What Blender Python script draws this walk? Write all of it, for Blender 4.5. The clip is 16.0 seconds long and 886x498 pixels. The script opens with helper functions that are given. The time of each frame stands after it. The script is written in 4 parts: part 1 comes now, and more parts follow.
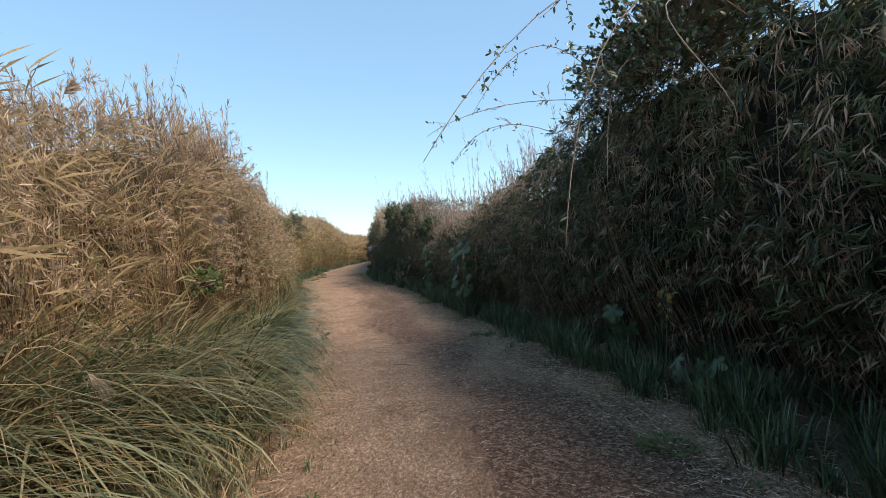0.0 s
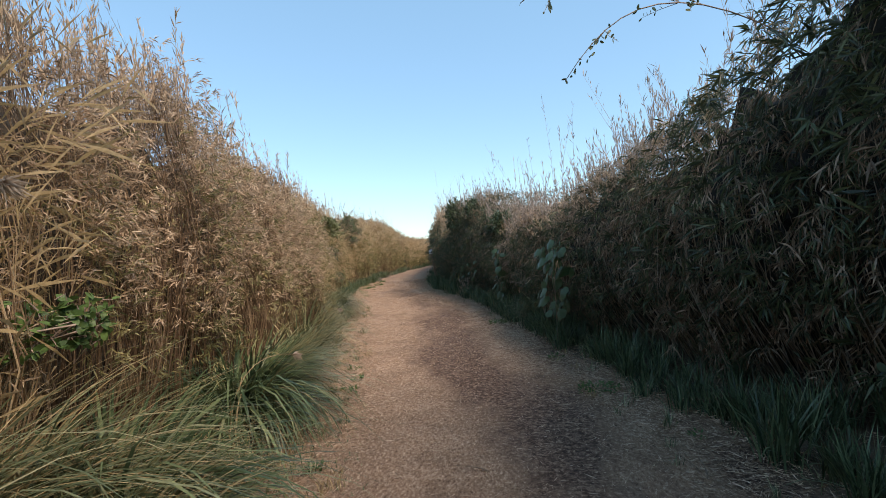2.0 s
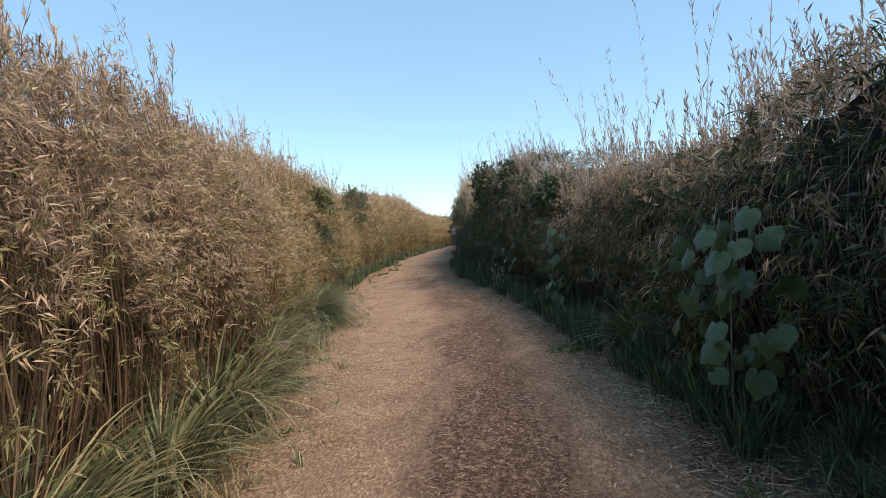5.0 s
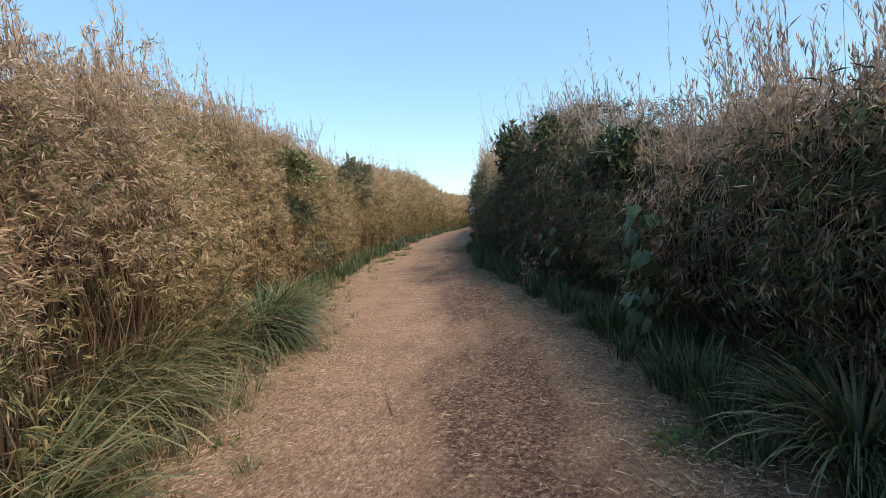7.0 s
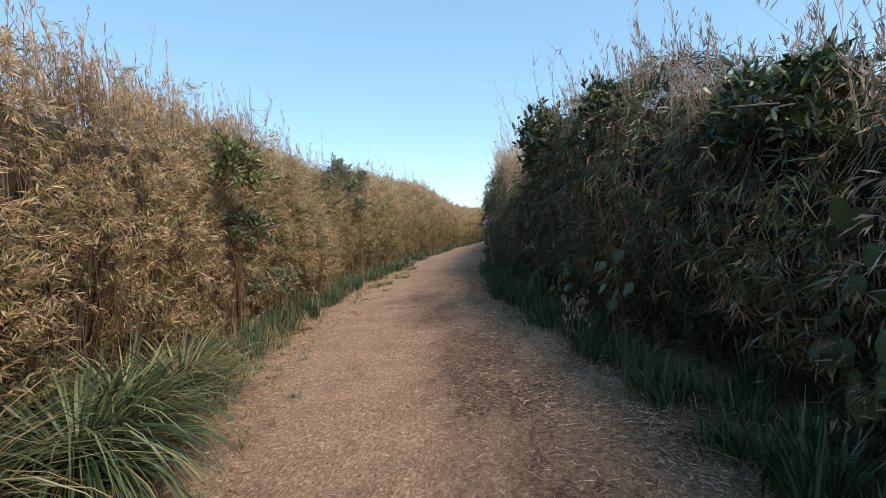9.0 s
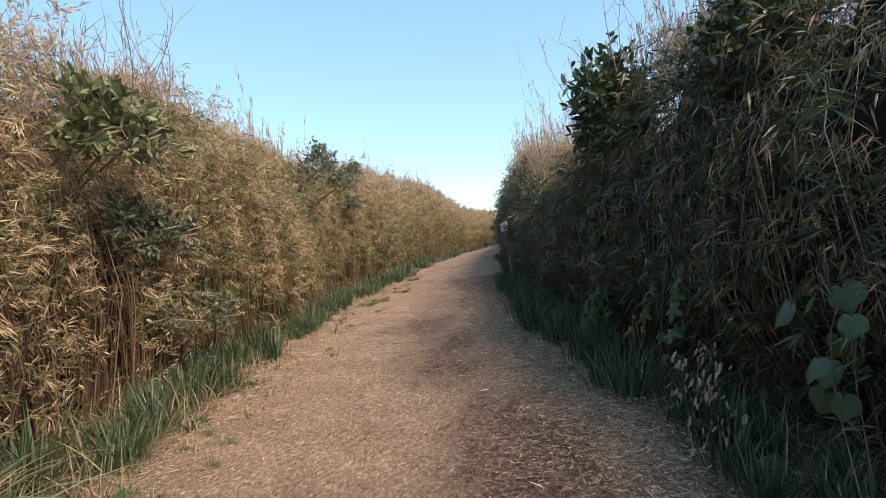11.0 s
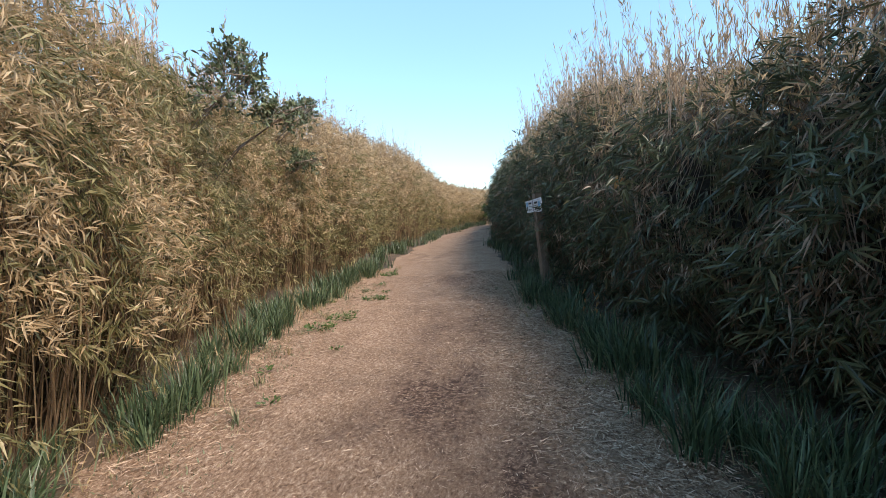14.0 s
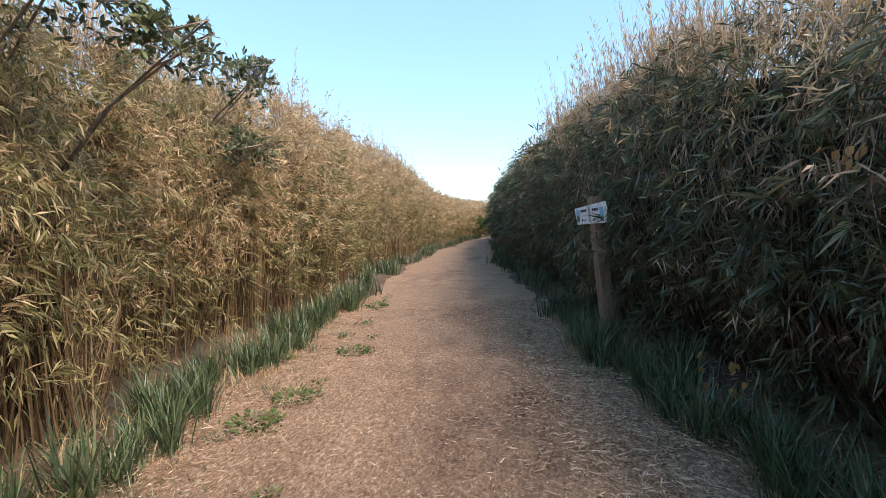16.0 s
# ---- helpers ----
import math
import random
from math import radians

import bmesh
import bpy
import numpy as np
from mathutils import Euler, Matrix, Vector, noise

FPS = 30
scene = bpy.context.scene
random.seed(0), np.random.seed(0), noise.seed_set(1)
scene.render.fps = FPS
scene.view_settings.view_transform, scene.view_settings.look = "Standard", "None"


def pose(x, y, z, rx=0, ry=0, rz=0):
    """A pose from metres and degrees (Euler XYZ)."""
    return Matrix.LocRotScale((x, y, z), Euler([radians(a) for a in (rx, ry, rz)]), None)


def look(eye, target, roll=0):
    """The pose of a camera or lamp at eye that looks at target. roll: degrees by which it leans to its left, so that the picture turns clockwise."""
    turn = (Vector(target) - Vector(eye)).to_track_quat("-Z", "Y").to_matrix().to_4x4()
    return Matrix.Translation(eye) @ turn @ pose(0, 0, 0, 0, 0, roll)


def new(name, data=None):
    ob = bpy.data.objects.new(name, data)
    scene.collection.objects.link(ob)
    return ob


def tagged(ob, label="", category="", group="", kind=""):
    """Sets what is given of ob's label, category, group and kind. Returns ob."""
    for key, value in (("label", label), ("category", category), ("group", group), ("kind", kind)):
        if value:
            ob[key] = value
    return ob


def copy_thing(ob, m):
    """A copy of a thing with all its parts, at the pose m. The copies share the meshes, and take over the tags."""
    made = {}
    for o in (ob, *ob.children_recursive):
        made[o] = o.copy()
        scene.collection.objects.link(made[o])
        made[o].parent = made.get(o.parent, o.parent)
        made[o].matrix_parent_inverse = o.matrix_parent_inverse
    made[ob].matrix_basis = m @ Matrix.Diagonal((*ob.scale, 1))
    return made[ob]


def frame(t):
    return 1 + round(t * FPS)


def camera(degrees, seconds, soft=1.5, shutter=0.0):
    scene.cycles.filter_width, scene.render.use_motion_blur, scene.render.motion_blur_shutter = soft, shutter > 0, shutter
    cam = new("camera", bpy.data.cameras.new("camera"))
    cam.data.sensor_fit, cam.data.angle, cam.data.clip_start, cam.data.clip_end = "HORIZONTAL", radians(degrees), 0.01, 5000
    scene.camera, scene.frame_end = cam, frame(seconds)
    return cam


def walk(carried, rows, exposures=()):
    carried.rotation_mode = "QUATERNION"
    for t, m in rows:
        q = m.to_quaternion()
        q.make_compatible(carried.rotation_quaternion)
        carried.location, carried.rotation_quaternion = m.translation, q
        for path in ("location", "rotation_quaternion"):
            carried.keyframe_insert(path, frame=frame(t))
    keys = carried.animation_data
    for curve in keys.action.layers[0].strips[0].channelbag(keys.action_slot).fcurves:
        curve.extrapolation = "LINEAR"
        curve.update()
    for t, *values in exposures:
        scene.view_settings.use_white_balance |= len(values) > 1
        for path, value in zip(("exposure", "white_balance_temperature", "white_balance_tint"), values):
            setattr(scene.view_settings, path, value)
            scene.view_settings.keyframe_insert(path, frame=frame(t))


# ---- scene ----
cam = camera(84.1, 16.0, soft=0.7)
PATH = [
    (0, (0.457, -0.703, 1.56), (0.436, 1.297, 1.542), -2.8),
    (0.5, (0.418, 0.089, 1.588), (0.332, 2.087, 1.574), -2.7),
    (1, (0.365, 0.831, 1.575), (0.193, 2.823, 1.556), -3.2),
    (1.5, (0.277, 1.522, 1.564), (0.015, 3.505, 1.55), -3.6),
    (2, (0.169, 2.217, 1.549), (-0.108, 4.197, 1.557), -3.8),
    (2.5, (0.069, 2.894, 1.568), (-0.229, 4.871, 1.587), -4.0),
    (3, (-0.056, 3.536, 1.584), (-0.362, 5.513, 1.595), -4.5),
    (3.5, (-0.145, 4.195, 1.586), (-0.483, 6.166, 1.559), -4.6),
    (4, (-0.225, 4.807, 1.613), (-0.604, 6.771, 1.568), -4.5),
    (4.2, (-0.254, 5.067, 1.587), (-0.634, 7.03, 1.539), -4.4),
    (6.3, (-0.772, 7.903, 1.624), (-1.161, 9.861, 1.503), -3.9),
    (6.5, (-0.8, 8.251, 1.593), (-1.205, 10.205, 1.468), -3.7),
    (7, (-0.916, 9.031, 1.555), (-1.371, 10.972, 1.405), -3.5),
    (7.5, (-1.017, 9.796, 1.549), (-1.488, 11.734, 1.401), -3.8),
    (8, (-1.108, 10.539, 1.507), (-1.587, 12.477, 1.385), -4.1),
    (8.5, (-1.281, 11.238, 1.532), (-1.753, 13.179, 1.438), -4.0),
    (9, (-1.448, 11.948, 1.54), (-1.951, 13.881, 1.45), -3.7),
    (9.2, (-1.517, 12.215, 1.535), (-2.046, 14.142, 1.449), -3.9),
    (11.3, (-2.352, 14.907, 1.554), (-2.869, 16.837, 1.478), -3.4),
    (11.5, (-2.466, 15.189, 1.557), (-2.978, 17.12, 1.474), -3.2),
    (12, (-2.77, 15.815, 1.582), (-3.245, 17.755, 1.492), -2.4),
    (12.5, (-3.017, 16.475, 1.619), (-3.469, 18.42, 1.507), -2.3),
    (13, (-3.274, 17.116, 1.591), (-3.7, 19.066, 1.465), -2.1),
    (13.5, (-3.506, 17.816, 1.578), (-3.917, 19.767, 1.419), -1.6),
    (14, (-3.763, 18.462, 1.561), (-4.16, 20.415, 1.391), -1.4),
    (14.5, (-3.951, 19.149, 1.549), (-4.322, 21.107, 1.377), -1.2),
    (15, (-4.204, 19.779, 1.546), (-4.575, 21.736, 1.372), -1.0),
    (15.5, (-4.375, 20.415, 1.538), (-4.767, 22.37, 1.379), -1.3),
    (16, (-4.558, 21.018, 1.523), (-4.911, 22.983, 1.404), -1.3),
]
walk(cam, [(t, look(eye, target, roll)) for t, eye, target, roll in PATH],
     exposures=[(0, 0.55, 6960, 14), (4, 0.53, 6940, 14), (9, 0.50, 6720, 12), (12, 0.84, 6900, 15), (14, 0.87, 6560, 13), (16, 0.98, 6800, 15)])

# ---- world, sun ----
SUN_ELEV, SUN_AZ = radians(46), radians(121)          # azimuth clockwise from +y
world = bpy.data.worlds.new("sky")
scene.world = world
world.use_nodes = True
wn = world.node_tree
sky = wn.nodes.new("ShaderNodeTexSky")
sky.sky_type, sky.sun_disc = "NISHITA", False
sky.sun_elevation, sky.sun_rotation = SUN_ELEV, SUN_AZ
sky.air_density, sky.dust_density, sky.ozone_density = 1.0, 0.3, 0.6
hue = wn.nodes.new("ShaderNodeMix")
hue.data_type, hue.blend_type = "RGBA", "MULTIPLY"
hue.inputs[0].default_value, hue.inputs[7].default_value = 1.0, (0.875, 1.0, 1.05, 1)
wn.links.new(sky.outputs[0], hue.inputs[6])
haze = wn.nodes.new("ShaderNodeMix")          # thin even haze over the whole sky
haze.data_type = "RGBA"
haze.inputs[0].default_value, haze.inputs[7].default_value = 0.40, (1.85, 3.78, 5.6, 1)
wn.links.new(hue.outputs[2], haze.inputs[6])
wn.links.new(haze.outputs[2], wn.nodes["Background"].inputs[0])
wn.nodes["Background"].inputs[1].default_value = 0.15
sun = new("sun", bpy.data.lights.new("sun", "SUN"))
sun.data.energy, sun.data.angle, sun.data.color = 3.4, radians(30), (1.0, 0.86, 0.71)
toward = Vector((math.sin(SUN_AZ) * math.cos(SUN_ELEV), math.cos(SUN_AZ) * math.cos(SUN_ELEV), math.sin(SUN_ELEV)))
sun.matrix_world = look(toward * 60, (0, 0, 0))

# ---- materials ----
def ramp_node(nt, stops):
    r = nt.nodes.new("ShaderNodeValToRGB")
    while len(r.color_ramp.elements) < len(stops):
        r.color_ramp.elements.new(0.5)
    for e, (p, c) in zip(r.color_ramp.elements, stops):
        e.position, e.color = p, (*c, 1)
    return r


def noise_node(nt, scale, detail=3.0, rough=0.55, source="Object"):
    n = nt.nodes.new("ShaderNodeTexNoise")
    n.inputs["Scale"].default_value, n.inputs["Detail"].default_value, n.inputs["Roughness"].default_value = scale, detail, rough
    co = nt.nodes.new("ShaderNodeNewGeometry") if source == "World" else nt.nodes.new("ShaderNodeTexCoord")
    nt.links.new(co.outputs["Position" if source == "World" else source], n.inputs["Vector"])
    return n


def mix_node(nt, fac, a, b, mode="MIX"):
    m = nt.nodes.new("ShaderNodeMix")
    m.data_type, m.blend_type = "RGBA", mode
    for sock, v in ((m.inputs[0], fac), (m.inputs[6], a), (m.inputs[7], b)):
        if isinstance(v, (int, float)):
            sock.default_value = v
        elif isinstance(v, tuple):
            sock.default_value = (*v, 1)
        else:
            nt.links.new(v, sock)
    return m.outputs[2]


def leaf_material(name, stops, rough=0.5, trans=0.25, patch=0.42, patch_scale=1.3, gloss=0.4):
    """Leaf tissue: one tint a leaf, drifting in patches, partly let through by light."""
    m = bpy.data.materials.new(name)
    m.use_nodes = True
    nt = m.node_tree
    bsdf = nt.nodes["Principled BSDF"]
    geo = nt.nodes.new("ShaderNodeNewGeometry")
    drift = noise_node(nt, patch_scale, 2, 0.5, "World")
    add = nt.nodes.new("ShaderNodeMath")
    add.operation = "MULTIPLY_ADD"
    nt.links.new(drift.outputs["Fac"], add.inputs[0])
    add.inputs[1].default_value = patch * 2
    base = nt.nodes.new("ShaderNodeMath")
    base.operation = "MULTIPLY_ADD"
    nt.links.new(geo.outputs["Random Per Island"], base.inputs[0])
    base.inputs[1].default_value, base.inputs[2].default_value = 1 - patch * 0.6, -patch * 0.7
    nt.links.new(base.outputs[0], add.inputs[2])
    ramp = ramp_node(nt, stops)
    nt.links.new(add.outputs[0], ramp.inputs[0])
    fine = noise_node(nt, 55, 3, 0.6, "World")
    tone = ramp_node(nt, [(0.25, (0.72, 0.70, 0.66)), (0.75, (1.15, 1.12, 1.08))])
    nt.links.new(fine.outputs["Fac"], tone.inputs[0])
    col = mix_node(nt, 1.0, ramp.outputs[0], tone.outputs[0], "MULTIPLY")
    nt.links.new(col, bsdf.inputs["Base Color"])
    bsdf.inputs["Roughness"].default_value = rough
    bsdf.inputs["Specular IOR Level"].default_value = gloss
    if trans:
        tr = nt.nodes.new("ShaderNodeBsdfTranslucent")
        nt.links.new(col, tr.inputs[0])
        mx = nt.nodes.new("ShaderNodeMixShader")
        mx.inputs[0].default_value = trans
        nt.links.new(bsdf.outputs[0], mx.inputs[1])
        nt.links.new(tr.outputs[0], mx.inputs[2])
        nt.links.new(mx.outputs[0], nt.nodes["Material Output"].inputs[0])
    return m


def solid_material(name, dark, light, scale, rough=0.85, bump=0.3, bump_scale=40.0, stretch=None):
    m = bpy.data.materials.new(name)
    m.use_nodes = True
    nt = m.node_tree
    bsdf = nt.nodes["Principled BSDF"]
    n1, n2 = noise_node(nt, scale, 4), noise_node(nt, scale * 7, 3)
    if stretch:
        for n in (n1, n2):
            mp = nt.nodes.new("ShaderNodeMapping")
            mp.inputs["Scale"].default_value = stretch
            nt.links.new(n.inputs["Vector"].links[0].from_socket, mp.inputs["Vector"])
            nt.links.new(mp.outputs[0], n.inputs["Vector"])
    r = ramp_node(nt, [(0.3, dark), (0.7, light)])
    nt.links.new(n1.outputs["Fac"], r.inputs[0])
    t = ramp_node(nt, [(0.3, (0.7, 0.7, 0.7)), (0.7, (1.2, 1.2, 1.2))])
    nt.links.new(n2.outputs["Fac"], t.inputs[0])
    nt.links.new(mix_node(nt, 1.0, r.outputs[0], t.outputs[0], "MULTIPLY"), bsdf.inputs["Base Color"])
    bsdf.inputs["Roughness"].default_value = rough
    if bump:
        b = nt.nodes.new("ShaderNodeBump")
        b.inputs["Strength"].default_value, b.inputs["Distance"].default_value = bump, 0.02
        n3 = noise_node(nt, bump_scale, 4)
        nt.links.new(n3.outputs["Fac"], b.inputs["Height"])
        nt.links.new(b.outputs[0], bsdf.inputs["Normal"])
    return m


M_REED = leaf_material("dry_reed_leaf", [(0.0, (0.13, 0.095, 0.06)), (0.3, (0.38, 0.275, 0.185)), (0.65, (0.58, 0.43, 0.295)), (1.0, (0.80, 0.65, 0.49))], 0.55, 0.33)
M_GOLD = leaf_material("dry_bamboo_leaf", [(0.0, (0.15, 0.11, 0.055)), (0.3, (0.43, 0.315, 0.18)), (0.7, (0.64, 0.48, 0.29)), (1.0, (0.82, 0.68, 0.47))], 0.5, 0.33)
M_OLIVE = leaf_material("olive_bamboo_leaf", [(0.0, (0.06, 0.07, 0.028)), (0.35, (0.19, 0.18, 0.08)), (0.75, (0.38, 0.335, 0.165)), (1.0, (0.62, 0.52, 0.31))], 0.45, 0.33)
M_DARKLEAF = leaf_material("dark_bamboo_leaf", [(0.0, (0.022, 0.032, 0.018)), (0.4, (0.05, 0.07, 0.034)), (0.8, (0.10, 0.125, 0.055)), (1.0, (0.24, 0.22, 0.12))], 0.36, 0.12, gloss=0.4)
M_MIDLEAF = leaf_material("green_bamboo_leaf", [(0.0, (0.03, 0.042, 0.026)), (0.4, (0.075, 0.095, 0.052)), (0.8, (0.14, 0.165, 0.085)), (1.0, (0.30, 0.28, 0.16))], 0.34, 0.18, gloss=0.55)
M_PALEDRY = leaf_material("withered_leaf", [(0.0, (0.09, 0.062, 0.038)), (0.5, (0.22, 0.155, 0.105)), (1.0, (0.54, 0.42, 0.315))], 0.6, 0.2)
M_SHRUB = leaf_material("glossy_shrub_leaf", [(0.0, (0.03, 0.05, 0.026)), (0.5, (0.065, 0.10, 0.048)), (1.0, (0.14, 0.18, 0.08))], 0.33, 0.12, gloss=0.55)
M_SHRUB_L = leaf_material("shrub_leaf", [(0.0, (0.06, 0.08, 0.045)), (0.5, (0.13, 0.16, 0.085)), (1.0, (0.26, 0.28, 0.15))], 0.4, 0.22)
M_SHRUB_P = leaf_material("pale_shrub_leaf", [(0.0, (0.10, 0.11, 0.05)), (0.5, (0.20, 0.22, 0.10)), (1.0, (0.34, 0.35, 0.18))], 0.4, 0.25)
M_IRIS = leaf_material("strap_leaf", [(0.0, (0.022, 0.042, 0.022)), (0.5, (0.06, 0.10, 0.05)), (1.0, (0.22, 0.29, 0.16))], 0.36, 0.2, patch=0.2)
M_GRASS = leaf_material("green_grass_blade", [(0.0, (0.05, 0.075, 0.035)), (0.4, (0.13, 0.155, 0.08)), (0.75, (0.26, 0.275, 0.155)), (1.0, (0.54, 0.46, 0.28))], 0.42, 0.25, patch=0.2)
M_FOUNTAIN = leaf_material("dark_grass_blade", [(0.0, (0.03, 0.055, 0.028)), (0.5, (0.075, 0.115, 0.052)), (0.9, (0.20, 0.255, 0.125)), (1.0, (0.40, 0.36, 0.19))], 0.38, 0.25, patch=0.2)
M_DRYGRASS = leaf_material("dry_grass_blade", [(0.0, (0.20, 0.16, 0.08)), (0.4, (0.36, 0.27, 0.14)), (1.0, (0.58, 0.45, 0.27))], 0.55, 0.25)
M_WEED = leaf_material("weed_leaf", [(0.0, (0.05, 0.10, 0.03)), (1.0, (0.14, 0.22, 0.06))], 0.5, 0.25)
M_BIGLEAF = leaf_material("broad_vine_leaf", [(0.0, (0.028, 0.06, 0.028)), (1.0, (0.066, 0.118, 0.05))], 0.45, 0.15, gloss=0.4)
M_YELLOW = leaf_material("yellowed_leaf", [(0.0, (0.22, 0.17, 0.04)), (1.0, (0.46, 0.34, 0.07))], 0.5, 0.25)
M_ORANGE = leaf_material("withered_orange_leaf", [(0.0, (0.22, 0.10, 0.035)), (1.0, (0.50, 0.25, 0.07))], 0.55, 0.2)
M_PLUME = leaf_material("seed_plume", [(0.0, (0.38, 0.30, 0.23)), (1.0, (0.62, 0.53, 0.44))], 0.8, 0.4)
M_STALK = leaf_material("reed_stalk", [(0.0, (0.10, 0.07, 0.035)), (0.4, (0.29, 0.205, 0.12)), (0.75, (0.45, 0.33, 0.20)), (1.0, (0.60, 0.47, 0.32))], 0.55, 0.0)
M_TIP = leaf_material("withered_shoot_tip", [(0.0, (0.17, 0.13, 0.11)), (0.5, (0.40, 0.32, 0.27)), (1.0, (0.66, 0.57, 0.50))], 0.6, 0.35)
M_DEAD = leaf_material("dead_drooping_leaf", [(0.0, (0.20, 0.13, 0.10)), (0.5, (0.42, 0.31, 0.25)), (1.0, (0.66, 0.53, 0.45))], 0.6, 0.15)
M_BROWNSTALK = leaf_material("brown_reed_stalk", [(0.0, (0.06, 0.038, 0.024)), (0.5, (0.19, 0.125, 0.08)), (1.0, (0.44, 0.32, 0.21))], 0.55, 0.0)
M_CULM = leaf_material("shaded_brown_culm", [(0.0, (0.05, 0.032, 0.02)), (0.5, (0.14, 0.092, 0.055)), (1.0, (0.34, 0.24, 0.15))], 0.6, 0.0)
M_TWIG = solid_material("twig_bark", (0.16, 0.11, 0.08), (0.34, 0.26, 0.20), 14, 0.8, 0)
M_GREYTWIG = solid_material("grey_stalk", (0.22, 0.17, 0.13), (0.45, 0.36, 0.27), 9, 0.7, 0)
# core colours: dark stand-ins for the shade deep in the thickets
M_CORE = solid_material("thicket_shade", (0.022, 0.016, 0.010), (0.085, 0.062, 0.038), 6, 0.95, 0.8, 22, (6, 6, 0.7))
# near-black tint that paints the deeper shade inside the bamboo
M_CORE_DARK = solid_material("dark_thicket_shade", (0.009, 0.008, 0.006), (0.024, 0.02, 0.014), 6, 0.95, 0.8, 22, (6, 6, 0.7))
M_STRAW = leaf_material("straw_chip", [(0.0, (0.09, 0.052, 0.034)), (0.4, (0.37, 0.25, 0.168)), (1.0, (0.78, 0.615, 0.475))], 0.7, 0.0, patch=0.15)
M_STICK = solid_material("dead_stick", (0.12, 0.08, 0.055), (0.30, 0.21, 0.14), 20, 0.8, 0.4)
M_POST = solid_material("weathered_post", (0.14, 0.095, 0.065), (0.30, 0.215, 0.15), 5, 0.8, 0.5, 30, (6, 6, 0.6))
M_BOARD = solid_material("sign_enamel", (0.70, 0.73, 0.75), (0.80, 0.82, 0.83), 6, 0.35, 0)
M_INK = solid_material("sign_ink", (0.03, 0.03, 0.04), (0.06, 0.06, 0.07), 30, 0.5, 0)
M_BLUE = solid_material("sign_blue", (0.16, 0.42, 0.62), (0.30, 0.58, 0.74), 9, 0.4, 0)
M_PHOTO = solid_material("sign_dark_print", (0.05, 0.08, 0.06), (0.16, 0.20, 0.15), 25, 0.4, 0)
M_GREYINK = solid_material("sign_grey_ink", (0.30, 0.32, 0.34), (0.45, 0.47, 0.5), 30, 0.5, 0)
M_BOLT = solid_material("bolt_steel", (0.3, 0.3, 0.3), (0.5, 0.5, 0.5), 40, 0.4, 0)


def path_material():
    """Trodden straw and chip over brown soil, the soil bared in long patches."""
    m = bpy.data.materials.new("trodden_straw_path")
    m.use_nodes = True
    nt = m.node_tree
    bsdf = nt.nodes["Principled BSDF"]
    patch = noise_node(nt, 0.6, 7, 0.68)
    mp = nt.nodes.new("ShaderNodeMapping")
    mp.inputs["Scale"].default_value = (1.5, 0.6, 1)
    mp.inputs["Rotation"].default_value = (0, 0, radians(-14))
    nt.links.new(patch.inputs["Vector"].links[0].from_socket, mp.inputs["Vector"])
    nt.links.new(mp.outputs[0], patch.inputs["Vector"])
    worn = nt.nodes.new("ShaderNodeAttribute")
    worn.attribute_name = "worn"
    add = nt.nodes.new("ShaderNodeMath")
    add.operation = "MULTIPLY_ADD"
    nt.links.new(worn.outputs["Fac"], add.inputs[0])
    add.inputs[1].default_value = 0.30
    nt.links.new(patch.outputs["Fac"], add.inputs[2])
    soil = ramp_node(nt, [(0.58, (0, 0, 0)), (0.76, (1, 1, 1))])
    nt.links.new(add.outputs[0], soil.inputs[0])
    chip = noise_node(nt, 46, 7, 0.85)
    mp2 = nt.nodes.new("ShaderNodeMapping")
    mp2.inputs["Scale"].default_value = (1, 0.5, 1)
    mp2.inputs["Rotation"].default_value = (0, 0, 0.6)
    nt.links.new(chip.inputs["Vector"].links[0].from_socket, mp2.inputs[0])
    nt.links.new(mp2.outputs[0], chip.inputs["Vector"])
    straw = ramp_node(nt, [(0.37, (0.10, 0.058, 0.036)), (0.46, (0.29, 0.188, 0.126)), (0.55, (0.41, 0.284, 0.196)), (0.63, (0.74, 0.58, 0.445))])
    nt.links.new(chip.outputs["Fac"], straw.inputs[0])
    earth = ramp_node(nt, [(0.40, (0.045, 0.027, 0.02)), (0.52, (0.165, 0.1, 0.07)), (0.62, (0.44, 0.305, 0.215))])
    grit = noise_node(nt, 30, 7, 0.82)
    nt.links.new(grit.outputs["Fac"], earth.inputs[0])
    broad = noise_node(nt, 2.2, 4, 0.6)
    tone = ramp_node(nt, [(0.25, (0.72, 0.69, 0.66)), (0.75, (1.16, 1.13, 1.1))])
    nt.links.new(broad.outputs["Fac"], tone.inputs[0])
    fibre = mix_node(nt, 1.0, straw.outputs[0], tone.outputs[0], "MULTIPLY")
    spread = mix_node(nt, 0.6, soil.outputs[0], grit.outputs["Fac"], "OVERLAY")
    col = mix_node(nt, spread, fibre, earth.outputs[0])
    nt.links.new(col, bsdf.inputs["Base Color"])
    bsdf.inputs["Roughness"].default_value = 0.9
    bsdf.inputs["Specular IOR Level"].default_value = 0.2
    b = nt.nodes.new("ShaderNodeBump")
    b.inputs["Strength"].default_value, b.inputs["Distance"].default_value = 0.9, 0.02
    both = nt.nodes.new("ShaderNodeMath")
    both.operation = "ADD"
    nt.links.new(chip.outputs["Fac"], both.inputs[0])
    nt.links.new(grit.outputs["Fac"], both.inputs[1])
    nt.links.new(both.outputs[0], b.inputs["Height"])
    nt.links.new(b.outputs[0], bsdf.inputs["Normal"])
    return m


